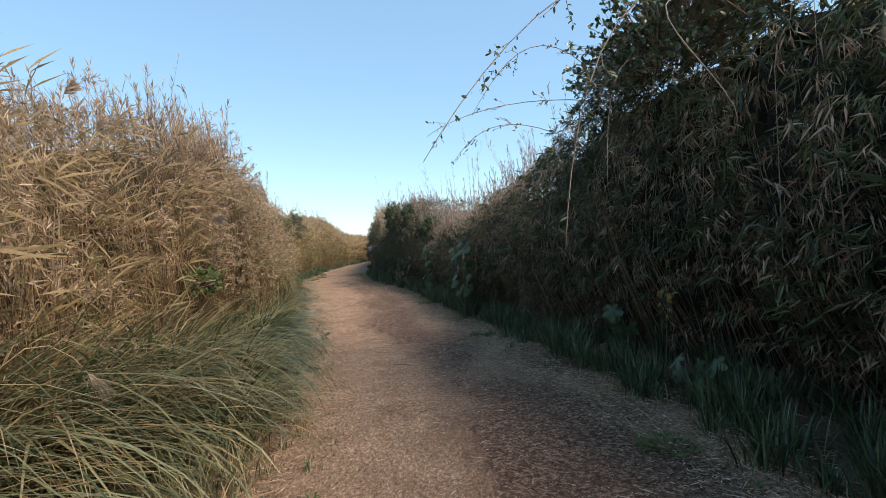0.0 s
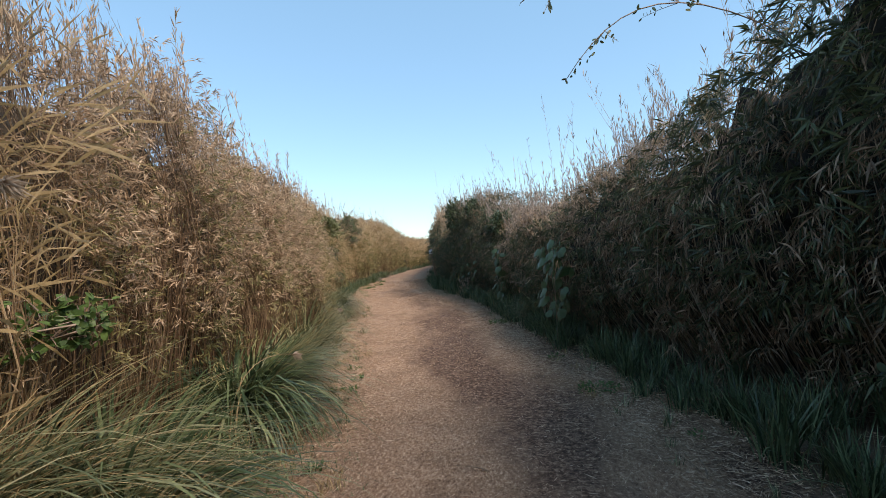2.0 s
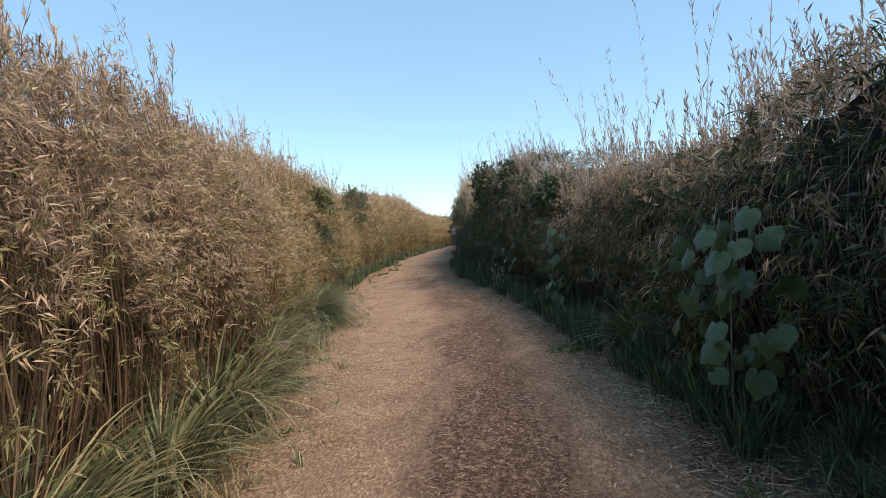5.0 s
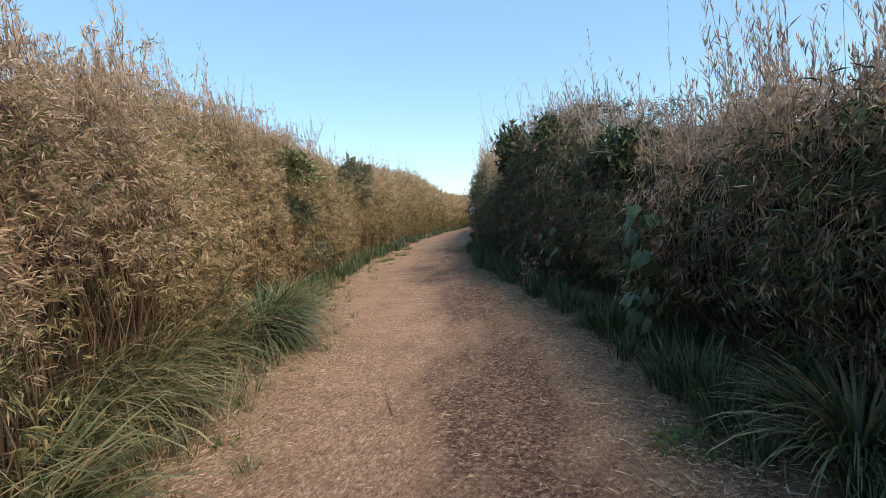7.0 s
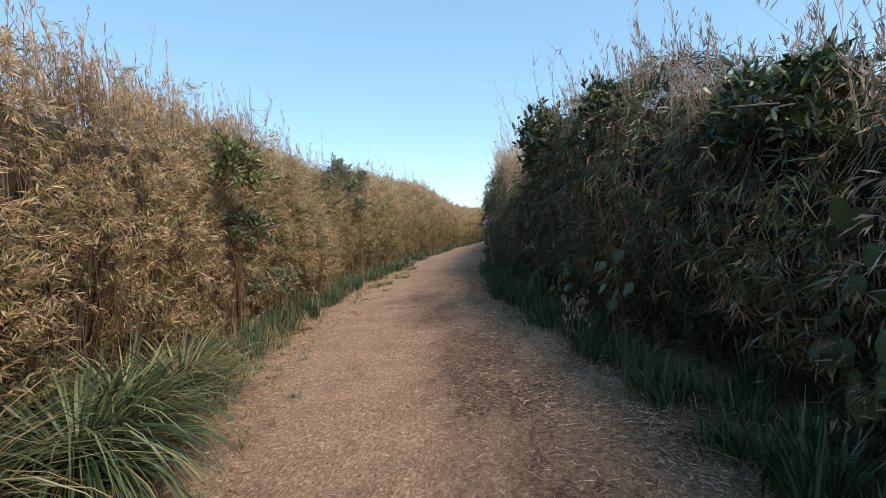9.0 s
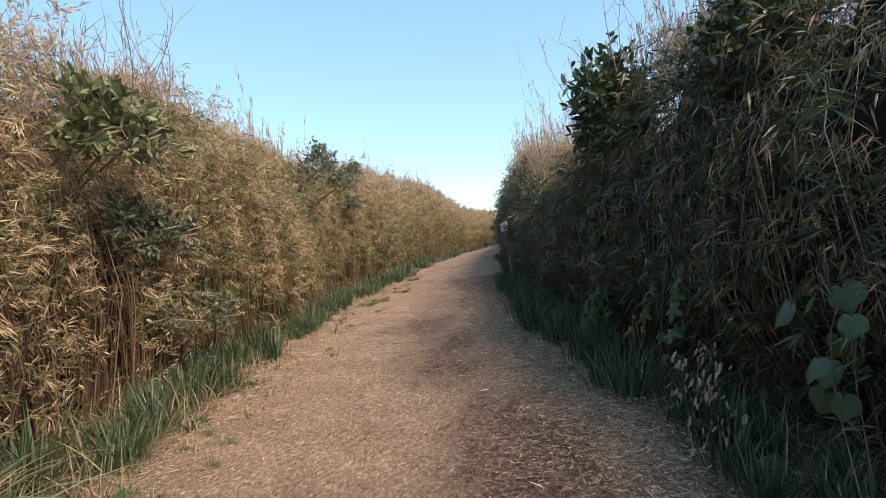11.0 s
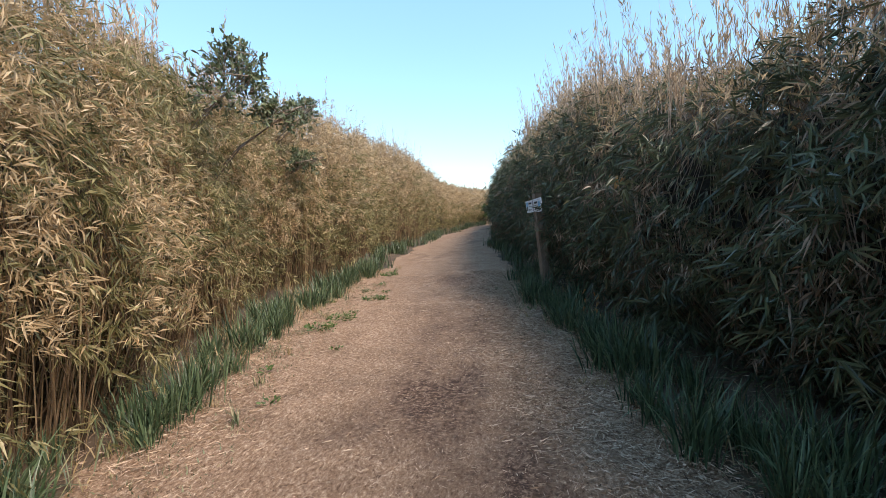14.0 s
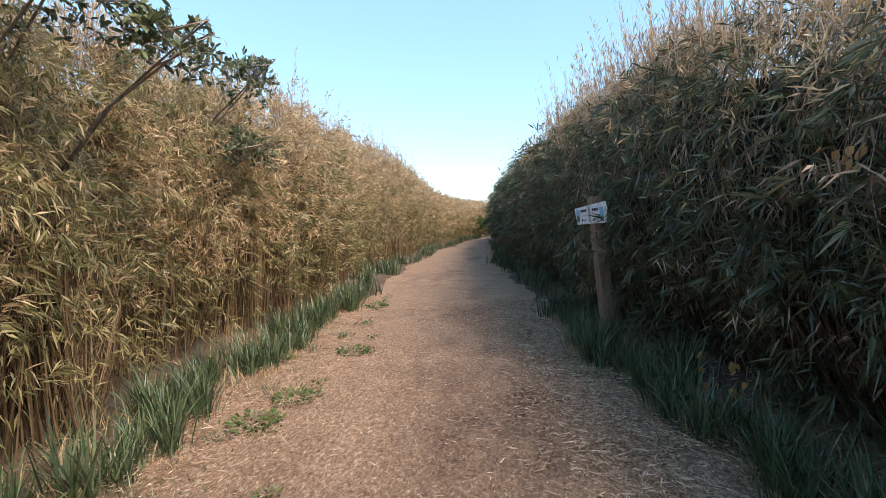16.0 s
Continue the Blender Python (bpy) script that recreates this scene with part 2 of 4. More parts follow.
M_PATH = path_material()
M_GROUND = solid_material("leaf_litter_ground", (0.045, 0.031, 0.02), (0.15, 0.103, 0.066), 1.7, 0.95, 0.6, 30)

# ---- mesh tools ----
rng = np.random.default_rng(7)


def mesh_of(name, verts, faces, material, smooth=False):
    """A mesh from an array of corners and one or more arrays of faces."""
    me = bpy.data.meshes.new(name)
    faces = faces if isinstance(faces, (list, tuple)) else [faces]
    faces = [f for f in faces if len(f)]
    verts = np.asarray(verts, dtype=np.float32).reshape(-1, 3)
    loops = np.concatenate([f.reshape(-1) for f in faces]).astype(np.int32)
    sizes = np.concatenate([np.full(len(f), f.shape[1]) for f in faces]).astype(np.int32)
    me.vertices.add(len(verts))
    me.vertices.foreach_set("co", verts.ravel())
    me.loops.add(len(loops))
    me.loops.foreach_set("vertex_index", loops)
    me.polygons.add(len(sizes))
    me.polygons.foreach_set("loop_start", np.concatenate([[0], np.cumsum(sizes)[:-1]]).astype(np.int32))
    me.polygons.foreach_set("use_smooth", np.full(len(sizes), smooth))
    me.update(calc_edges=True)
    me.materials.append(material)
    return me


def piece(name, geo, material, parent=None, label="", smooth=False):
    """Links (verts, faces) as one mesh object, under a thing or a part where one is given."""
    ob = new(name, mesh_of(name, geo[0], geo[1], material, smooth))
    if parent:
        ob.parent = parent
    if label:
        ob["label"] = label
    return ob


def join(*geos):
    vs, fs, n = [], [], 0
    for v, f in geos:
        v = np.asarray(v).reshape(-1, 3)
        vs.append(v)
        for g in (f if isinstance(f, (list, tuple)) else [f]):
            fs.append(np.asarray(g) + n)
        n += len(v)
    return np.concatenate(vs), fs


def unit(v):
    return v / np.maximum(np.linalg.norm(v, axis=-1, keepdims=True), 1e-9)


def lance_leaves(pos, way, length, width, fold=0.25, sag=0.0):
    """Narrow leaves: base, two shoulders and a tip, folded along the rib."""
    n = len(pos)
    way = unit(way)
    side = unit(np.cross(way, unit(rng.normal(size=(n, 3)))))
    up = np.cross(side, way)
    length, width = np.broadcast_to(length, n)[:, None], np.broadcast_to(width, n)[:, None]
    shoulder = pos + way * length * 0.38 + up * width * fold
    tip = pos + way * length - np.array([0, 0, 1.0]) * length * sag
    v = np.stack([pos, shoulder + side * width * 0.5, tip, shoulder - side * width * 0.5], 1)
    i = np.arange(n)[:, None] * 4
    f = np.concatenate([i + [0, 1, 2], i + [0, 2, 3]])
    return v.reshape(-1, 3), f


def oval_leaves(pos, way, length, width, facing=None):
    """Broad leaves with a curled blade of six corners."""
    n = len(pos)
    way = unit(way)
    ref = unit(rng.normal(size=(n, 3)) * 0.7 + (np.array([0, 0, 1.0]) if facing is None else facing))
    side = unit(np.cross(way, ref))
    up = np.cross(side, way)
    length, width = np.broadcast_to(length, n)[:, None], np.broadcast_to(width, n)[:, None]
    a = pos + way * length * 0.3 + up * length * 0.05
    b = pos + way * length * 0.72 + up * length * 0.03
    v = np.stack([pos, a + side * width * 0.45, b + side * width * 0.42, pos + way * length - up * length * 0.06, b - side * width * 0.42, a - side * width * 0.45], 1)
    i = np.arange(n)[:, None] * 6
    return v.reshape(-1, 3), [np.concatenate([i + [0, 1, 5], i + [2, 3, 4]]), i + [1, 2, 4, 5]]


def blades(pos, az, length, width, lean0, lean1, k=4):
    """Grass blades: strips that rise from pos and bend over towards az."""
    n = len(pos)
    length, width = np.broadcast_to(length, n), np.broadcast_to(width, n)
    lean0, lean1 = np.broadcast_to(lean0, n), np.broadcast_to(lean1, n)
    out = np.stack([np.cos(az), np.sin(az), np.zeros(n)], 1)
    side = np.stack([-np.sin(az + rng.normal(0, 0.5, n)), np.cos(az), np.zeros(n)], 1)
    side = unit(side)
    p, rows = pos.copy(), []
    for j in range(k + 1):
        s = j / k
        w = width * (0.55 + 0.9 * s) if s < 0.5 else width * (1 - (s - 0.5) * 1.85)
        rows += [p - side * w[:, None] / 2, p + side * w[:, None] / 2]
        th = lean0 + (lean1 - lean0) * (s + 0.5 / k)
        p = p + (out * np.sin(th)[:, None] + np.array([0, 0, 1.0]) * np.cos(th)[:, None]) * (length / k)[:, None]
    v = np.stack(rows, 1)
    m = 2 * (k + 1)
    i = np.arange(n)[:, None] * m
    f = np.concatenate([i + [2 * j, 2 * j + 1, 2 * j + 3, 2 * j + 2] for j in range(k)])
    return v.reshape(-1, 3), f


def tubes(lines, r0, r1, sides=3):
    """Tapered tubes along lines, an array (n, k, 3)."""
    n, k, _ = lines.shape
    r0, r1 = np.broadcast_to(r0, n), np.broadcast_to(r1, n)
    t = unit(np.gradient(lines, axis=1))
    ref = np.where(np.abs(t[..., 2:3]) > 0.9, np.array([1.0, 0, 0]), np.array([0, 0, 1.0]))
    a = unit(np.cross(t, ref))
    b = np.cross(t, a)
    ang = np.arange(sides) * 2 * math.pi / sides
    r = (r0[:, None] + (r1 - r0)[:, None] * np.linspace(0, 1, k))[:, :, None, None]
    v = lines[:, :, None] + r * (a[:, :, None] * np.cos(ang)[:, None] + b[:, :, None] * np.sin(ang)[:, None])
    i = np.arange(n)[:, None] * (k * sides)
    f = [i + [j * sides + q, j * sides + (q + 1) % sides, (j + 1) * sides + (q + 1) % sides, (j + 1) * sides + q] for j in range(k - 1) for q in range(sides)]
    caps = [i + np.arange(sides)[::-1], i + (k - 1) * sides + np.arange(sides)]
    return v.reshape(-1, 3), [np.concatenate(f), np.concatenate(caps)]


PH = rng.uniform(0, 6.28, (3, 12))


def bumps(y, h, scale=1.0, k=0):
    """A smooth uneven field between about -1 and 1."""
    out = np.zeros_like(np.asarray(y, dtype=float) + np.asarray(h, dtype=float))
    for i in range(6):
        f = scale * (0.6 + 0.55 * i)
        out = out + np.sin(y * f * (1.0 + 0.13 * i) + PH[k, i]) * np.cos(h * f * 0.9 + PH[k, i + 6]) / (1 + 0.45 * i)
    return out / 2.2


# ---- plan: the path's two edges and the height of the thickets, by y ----
PY = [-8, -3, 3, 4, 6, 8, 10, 11.5, 13, 14.5, 15.5, 17.5, 20, 22, 24, 26, 29, 32, 37, 43, 50, 56, 61, 65, 68, 70]
PL = [0.6, 0.3, -1.05, -1.15, -1.65, -2.3, -2.75, -3.3, -3.65, -4.05, -4.5, -5.3, -5.95, -6.5, -6.98, -7.25, -7.5, -7.8, -8.4, -8.8, -9.0, -9.0, -8.4, -7.0, -4.0, 1.5]
PR = [4.4, 3.4, 2.32, 2.2, 1.6, 1.1, 0.58, 0.18, -0.16, -0.52, -0.78, -1.5, -2.38, -3.06, -3.52, -3.96, -4.45, -4.98, -5.75, -6.4, -7.0, -7.3, -6.0, -3.5, 0.5, 4.0]
# how far the thickets' feet stand back from the edges where the verge is broad
SETL = ([-8, 8, 10, 12.5, 14.5, 16, 24, 26, 29, 32, 37, 43, 50], [0, 0, 0.0, 0.05, 0.38, 0.1, 0, 0.1, 0.22, 0.42, 0.3, 0.2, 0])
SETR = ([-8, 3, 6, 10, 15, 17.5, 20, 24, 27, 32, 37, 43, 50], [0.05, 0.05, 0.14, 0.1, 0.1, 0.2, 0.26, 0.22, 0.16, 0.18, 0.1, 0.1, 0])
HLY = [-8, 0, 3, 5, 7, 9, 11, 13, 15, 17, 18.4, 20, 22, 24, 26, 28, 32, 38, 42, 46, 50, 56, 70]
HLZ = [2.6, 2.3, 2.65, 3.05, 3.0, 2.9, 2.75, 2.75, 3.0, 3.1, 3.35, 3.2, 3.2, 3.1, 3.1, 3.4, 3.6, 3.8, 3.8, 3.4, 2.9, 2.8, 2.8]
HRY = [-8, 3, 4.4, 5, 6.5, 7.5, 8.5, 10, 11, 13, 14.5, 16, 17, 18, 19.5, 20.7, 22, 23, 24.5, 26.2, 28, 30, 35, 45, 70]
HRZ = [3.6, 3.7, 3.7, 3.6, 3.25, 2.9, 2.55, 2.4, 2.12, 2.15, 2.1, 2.4, 2.8, 3.15, 3.2, 2.85, 2.55, 2.4, 2.9, 3.15, 3.3, 3.4, 3.2, 3.1, 2.9]


def edge(side, y):
    return np.interp(y, PY, PL if side < 0 else PR)


def top(side, y):
    h = np.interp(y, HLY, HLZ) if side < 0 else np.interp(y, HRY, HRZ)
    return h + (0.15 if side < 0 else 0.26) * bumps(y, 0 * y + side, 2.3, 1) + 0.09 * bumps(y, 0 * y + side, 5.5, 2)


def bank(off):
    """Height of the ground at off metres outside the path's edge."""
    return 0.16 * np.clip(np.asarray(off, dtype=float) / 1.2, 0, 1) ** 1.3


def ground_z(x, y):
    l, r = edge(-1, y), edge(1, y)
    return bank(np.maximum(l - x, x - r)) + 0.012 * bumps(np.asarray(x) * 2.0, np.asarray(y) * 2.0, 1.3)


def face(side, y, h, grow=0.0):
    """How far outside the path's edge the thicket's face stands at height h."""
    u = h / top(side, y)
    if side < 0:
        lean = np.interp(u, [0, 0.15, 0.5, 0.8, 1.0], [0.7, 0.62, 0.58, 0.75, 1.15])
    else:
        lean = np.interp(u, [0, 0.12, 0.35, 0.6, 0.85, 1.0], [0.9, 0.72, 0.4, 0.32, 0.5, 0.95])
    if side < 0:
        lean = lean + np.interp(y, [3.5, 6.0], [0.8, 0.0]) + np.interp(y, *SETL)
        # an overhanging mass of leaves, then a bay of bare culms
        lean = lean + np.interp(u, [0.15, 0.4, 1], [0.0, 1.0, 0.6]) * np.interp(y, [20.8, 22, 23.2, 24.2], [0, -0.16, -0.18, 0]) + np.interp(y, [23.8, 24.8, 26.2, 27.2], [0, 0.22, 0.2, 0])
    else:
        lean = lean + np.interp(y, *SETR)
    k = 0 if side < 0 else 1
    return lean + 0.28 * bumps(y, h * 0.7, 1.1, k) + 0.22 * bumps(y, h * 0.6, 3.1, 2) + grow


def place(side, y, h, depth):
    """A point in the thicket: depth metres behind its face, square to the edge."""
    e = 0.8
    tx, ty = edge(side, y + e) - edge(side, y - e), 2 * e
    l = np.hypot(tx, ty)
    off = face(side, y, h) + depth
    nx, ny = side * ty / l, -side * tx / l
    return np.stack([edge(side, y) + nx * off, y + ny * off, h + bank(off)], -1), np.stack([-nx, -ny, np.zeros_like(nx)], -1)


ARC = {s: (lambda ys: (ys, np.concatenate([[0], np.cumsum(np.hypot(np.diff(ys), np.diff(edge(s, ys))))])))(np.linspace(-7.5, 70, 1500)) for s in (-1, 1)}


def along(side, y0, y1, n):
    """n random y between y0 and y1, evenly spread along the edge's length."""
    ys, arc = ARC[side]
    a, b = np.interp([y0, y1], ys, arc)
    return np.interp(rng.uniform(a, b, n), arc, ys)


def run(side, y0, y1):
    ys, arc = ARC[side]
    return float(np.interp(y1, ys, arc) - np.interp(y0, ys, arc))


# ---- ground and path ----
def tensor_sheet(xs, ys, zf):
    X, Y = np.meshgrid(xs, ys)
    v = np.stack([X, Y, zf(X, Y)], -1).reshape(-1, 3)
    nx, ny = len(xs), len(ys)
    i = (np.arange(ny - 1)[:, None] * nx + np.arange(nx - 1)).reshape(-1, 1)
    return v, i + [0, 1, nx + 1, nx]


gx = np.concatenate([np.array([-900, -400, -150, -60, -30, -20]), np.arange(-14, 8, 0.3), np.array([10, 15, 25, 60, 150, 400, 900])])
gy = np.concatenate([np.array([-900, -400, -150, -60, -30, -15]), np.arange(-8, 36, 0.3), np.arange(36, 75, 1.0), np.array([80, 90, 110, 150, 300, 900, 2500])])
ground = piece("ground", tensor_sheet(gx, gy, lambda X, Y: ground_z(X, Y) - 0.05 * np.exp(-np.clip(np.maximum(edge(-1, Y) - X, X - edge(1, Y)) + 0.25, 0, 9) * 6)), M_GROUND, smooth=True)
tagged(ground, "brown earth with dead leaves under the thickets", "ground", kind="structure")

py = np.concatenate([np.arange(-8, 36, 0.12), np.arange(36, 70, 0.5)])
pu = np.linspace(0, 1, 40)
U, Y = np.meshgrid(pu, py)
ragL, ragR = 0.22 * bumps(py, py * 0, 2.6, 2) - 0.28, 0.22 * bumps(py + 40, py * 0, 2.6, 2) + 0.28
PX = (edge(-1, py) + ragL)[:, None] * (1 - U) + (edge(1, py) + ragR)[:, None] * U
PZ = ground_z(PX, Y) + 0.012 * bumps(PX * 4, Y * 4, 2.2, 1) + 0.016 - 0.03 * (np.abs(U - 0.5) * 2) ** 10
pv = np.stack([PX, Y, PZ], -1).reshape(-1, 3)
pi_ = (np.arange(len(py) - 1)[:, None] * 40 + np.arange(39)).reshape(-1, 1)
path = piece("path", (pv, pi_ + [0, 1, 41, 40]), M_PATH, smooth=True)
worn = path.data.attributes.new("worn", "FLOAT", "POINT")
mid = np.exp(-((U - 0.62 - 0.05 * np.sin(Y * 0.5)) / np.interp(Y, [3, 5.5], [0.23, 0.17])) ** 2) * np.interp(Y, [-8, 3.4, 5, 9, 14, 20, 30, 60], [1.5, 1.4, 1, 1.15, 1.1, 0.7, 0.5, 0.3])
mid = np.maximum(mid, 0.58 * np.clip((U - 0.76) / 0.16, 0, 1) * np.interp(Y, [-8, 15, 19, 45], [1, 1, 0.2, 0.1]))
worn.data.foreach_set("value", mid.astype(np.float32).ravel())
tagged(path, "trodden straw and wood chip footpath with bare brown soil", "path", kind="structure")


# ---- thickets ----
def thicket(name, side, y0, y1, label, stalk_m, core_m, kinds, stalks=40, tips=22, tip_m=None, tip_h=0.55, tip_leaf=9, group=""):
    """A length of hedge: a dark core sheet that stands in for shade among the stems, stalks, leaves of the given kinds
    and shoots above the crest.
    kinds: (part name, material, leaves a square metre, length, width, way, low, high) with low and high as shares of
    the height."""
    length = run(side, y0, y1)
    # closed sheet inside the hedge, the inner shade put into its colour
    ys = np.arange(y0, y1 + 0.01, 0.2 if y0 < 34 else 0.6)
    hs = np.linspace(0, 1, 12)
    rows = []
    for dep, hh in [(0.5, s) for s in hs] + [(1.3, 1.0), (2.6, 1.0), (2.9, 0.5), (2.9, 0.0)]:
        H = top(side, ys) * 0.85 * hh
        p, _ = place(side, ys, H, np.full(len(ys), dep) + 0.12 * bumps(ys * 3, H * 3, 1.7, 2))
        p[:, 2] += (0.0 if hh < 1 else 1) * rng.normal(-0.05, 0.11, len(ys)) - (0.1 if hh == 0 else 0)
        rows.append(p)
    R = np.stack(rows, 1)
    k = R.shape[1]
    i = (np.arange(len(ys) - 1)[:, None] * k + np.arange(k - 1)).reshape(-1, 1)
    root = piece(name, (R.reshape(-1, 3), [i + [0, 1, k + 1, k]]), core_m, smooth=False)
    tagged(root, label, "reed" if side < 0 else "bamboo", group, "stuff")
    # stalks from the ground to the crest, in front of the core
    n = int(stalks * length)
    y = along(side, y0, y1, n)
    dep = rng.uniform(-0.05, 0.5, n) ** 1.0
    up = np.linspace(0, 1, 4)
    Ht = top(side, y) * rng.uniform(0.75, 1.08, n)
    drift = rng.normal(0, 0.22, n)
    pts = np.stack([place(side, np.clip(y + drift * s ** 2 + 0.02 * rng.normal(size=n), -7.4, 69.8), Ht * s, dep)[0] for s in up], 1)
    piece("stalks", tubes(pts, rng.uniform(0.004, 0.007, n), 0.002), stalk_m, root)["kind"] = "stuff"
    # brown culms low down; their dark tint also puts in shade at the foot
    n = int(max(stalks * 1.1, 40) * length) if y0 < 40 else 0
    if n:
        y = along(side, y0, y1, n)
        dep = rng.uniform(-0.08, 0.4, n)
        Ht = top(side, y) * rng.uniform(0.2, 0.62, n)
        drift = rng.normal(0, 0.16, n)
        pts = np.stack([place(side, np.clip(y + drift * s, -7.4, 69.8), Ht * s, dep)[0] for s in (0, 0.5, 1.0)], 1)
        piece("low_culms", tubes(pts, rng.uniform(0.004, 0.008, n), 0.0025), M_CULM, root)["kind"] = "stuff"
    # leaves
    np_ = int(14 * length)
    plants = (along(side, y0, y1, np_), rng.normal(0.08, 0.22, np_), rng.uniform(0.66, 1.2, np_))
    for pname, mat, dens, ln, wd, way, lo, hi in kinds:
        area = length * float(np.mean(top(side, ys))) * (hi - lo) + (0.9 * length if hi >= 1 else 0)
        per = 12 if way != "fan" else 7
        n = int(dens * area / per)
        y = along(side, y0, y1, n)
        u = rng.uniform(lo, hi + (0.3 if hi >= 1 else 0), n)
        crest = u > 1
        dep = np.where(crest, rng.uniform(0, 1, n) ** 1.6 * 2.9, rng.normal(0.08, 0.17, n))
        u = np.where(crest, 1 - np.abs(rng.normal(0, 0.07, n)), u)
        if way == "any" and not y0 > 43:
            # each plant is a column of leaves with its own height
            pick = rng.integers(0, len(plants[0]), n)
            y = np.where(crest, y, np.clip(plants[0][pick] + rng.normal(0, 0.035, n), -7.4, 69.8))
            u = np.where(crest, u, lo + (u - lo) * plants[2][pick])
            dep = np.where(crest, dep, plants[1][pick] + rng.normal(0, 0.06, n))
        keep = (np.maximum(bumps(y * 1.7 + 9, u * 5, 1.9, 2), -0.75) > rng.uniform(-1.7, 0.5, n)) & ((u - lo + 0.16 * bumps(y * 1.3, y * 0, 2.1, 0)) / 0.25 > rng.random(n) ** 1.5)
        y, u, dep = y[keep], np.maximum(u[keep], 0.03), dep[keep]
        c, out = place(side, y, top(side, y) * u, dep)
        m = len(c)
        hang = rng.normal(0, 1, (m, 3))
        if way in ("droop", "fan"):
            main = out * rng.uniform(0.1, 0.9, m)[:, None] + np.array([0, 0, -0.55]) + hang * 0.55
        elif way == "hang":
            main = out * rng.uniform(0.0, 0.5, m)[:, None] + np.array([0, 0, -0.8]) + hang * 0.35
        elif way == "rise":
            main = out * 0.25 + np.array([0, 0, 0.8]) + hang * 0.4
        else:
            main = out * 0.45 + np.array([0, 0, 0.1]) + hang * 0.55
        main = unit(main + np.where(crest[keep], 0.7, 0.0)[:, None] * np.array([0, 0, 1.0]))
        twig = unit(main * 0.6 + out * 0.4 + np.array([0, 0, 0.25]) + rng.normal(0, 0.3, (m, 3)))
        t = rng.uniform(0, 1, (m, per, 1)) if way != "fan" else np.full((m, per, 1), 0.4)
        pos = c[:, None] + twig[:, None] * (t - 0.4) * ln * 1.9 + rng.normal(0, 0.16 * ln if way != "fan" else 0.01, (m, per, 3))
        w = main[:, None] + rng.normal(0, 0.5, (m, per, 3))
        k = m * per
        piece(pname, lance_leaves(pos.reshape(-1, 3), w.reshape(-1, 3), rng.uniform(0.5, 1.25, k) * ln, rng.uniform(0.65, 1.25, k) * wd, 0.25, 0.15), mat, root)["kind"] = "stuff"
    # the side away from the path
    n = int(130 * length)
    y = along(side, y0, y1, n)
    c, out = place(side, y, top(side, y) * rng.uniform(0.02, 0.9, n), 2.9 + rng.normal(0.04, 0.1, n))
    piece("outer_leaves", lance_leaves(c, -out * 0.5 + rng.normal(0, 0.5, (n, 3)) - np.array([0, 0, 0.2]), rng.uniform(0.2, 0.42, n), rng.uniform(0.04, 0.07, n), 0.25, 0.1), kinds[0][1], root)["kind"] = "stuff"
    # shoots that stand above the crest, in bunches, each a narrow feather of upright leaves
    n = int(tips * length)
    if n:
        y = along(side, y0, y1, max(n // 9, 1))
        y = np.clip(np.where(rng.random(n) < 0.6, y[rng.integers(0, len(y), n)] + rng.normal(0, 0.07, n), along(side, y0, y1, n)), -7.4, 69.8)
        dep = rng.uniform(0.0, 1.2, n)
        hh = tip_h * np.clip(rng.gamma(1.7, 0.42, n), 0.05, 2.6) * np.clip(0.6 + 1.1 * bumps(y * 2, y * 0, 2.2, 1), 0.12, 2)
        b, _ = place(side, y, top(side, y) * 0.84, dep)
        lean = rng.normal(0, 0.13, (n, 2)) + np.array([-0.10, 0.03])
        H = hh + 0.16 * top(side, y)
        curve = lambda s: np.stack([lean[:, 0] * s ** 2 * H, lean[:, 1] * s ** 2 * H, H * s], 1)
        pts = np.stack([b + curve(s) for s in (0, 0.55, 1.0)], 1)
        piece("shoots", tubes(pts, 0.0035, 0.001), stalk_m, root)["kind"] = "stuff"
        s = 1 - rng.uniform(0.0, 1.0, (n, tip_leaf)) ** 1.15 * rng.uniform(0.5, 0.95, (n, 1))
        pos = b[:, None] + np.stack([lean[:, :1] * s ** 2 * H[:, None], lean[:, 1:] * s ** 2 * H[:, None], H[:, None] * s], -1)
        pos = pos.reshape(-1, 3)
        m = len(pos)
        way = np.array([0, 0, 0.95]) + rng.normal(0, 0.25, (m, 3))
        sz = np.repeat(np.clip(H / 0.8, 0.55, 1.2), tip_leaf) * (1.25 - 0.5 * s.ravel())
        piece("shoot_leaves", lance_leaves(pos, way, rng.uniform(0.06, 0.16, m) * sz, rng.uniform(0.008, 0.014, m), 0.2, 0.1), tip_m or kinds[0][1], root)["kind"] = "stuff"
    return root


LG, RG = "reed thickets beside the path", "bamboo thickets beside the path"
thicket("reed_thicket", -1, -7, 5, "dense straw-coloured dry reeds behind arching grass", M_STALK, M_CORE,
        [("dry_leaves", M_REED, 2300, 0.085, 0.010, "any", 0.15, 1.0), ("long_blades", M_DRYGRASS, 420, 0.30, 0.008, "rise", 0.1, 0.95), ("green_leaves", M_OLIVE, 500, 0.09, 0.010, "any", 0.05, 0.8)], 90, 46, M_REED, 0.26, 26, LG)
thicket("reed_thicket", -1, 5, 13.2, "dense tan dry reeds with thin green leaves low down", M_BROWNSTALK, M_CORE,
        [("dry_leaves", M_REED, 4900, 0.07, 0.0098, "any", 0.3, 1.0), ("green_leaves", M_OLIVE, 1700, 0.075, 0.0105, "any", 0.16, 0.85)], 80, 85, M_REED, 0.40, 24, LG)
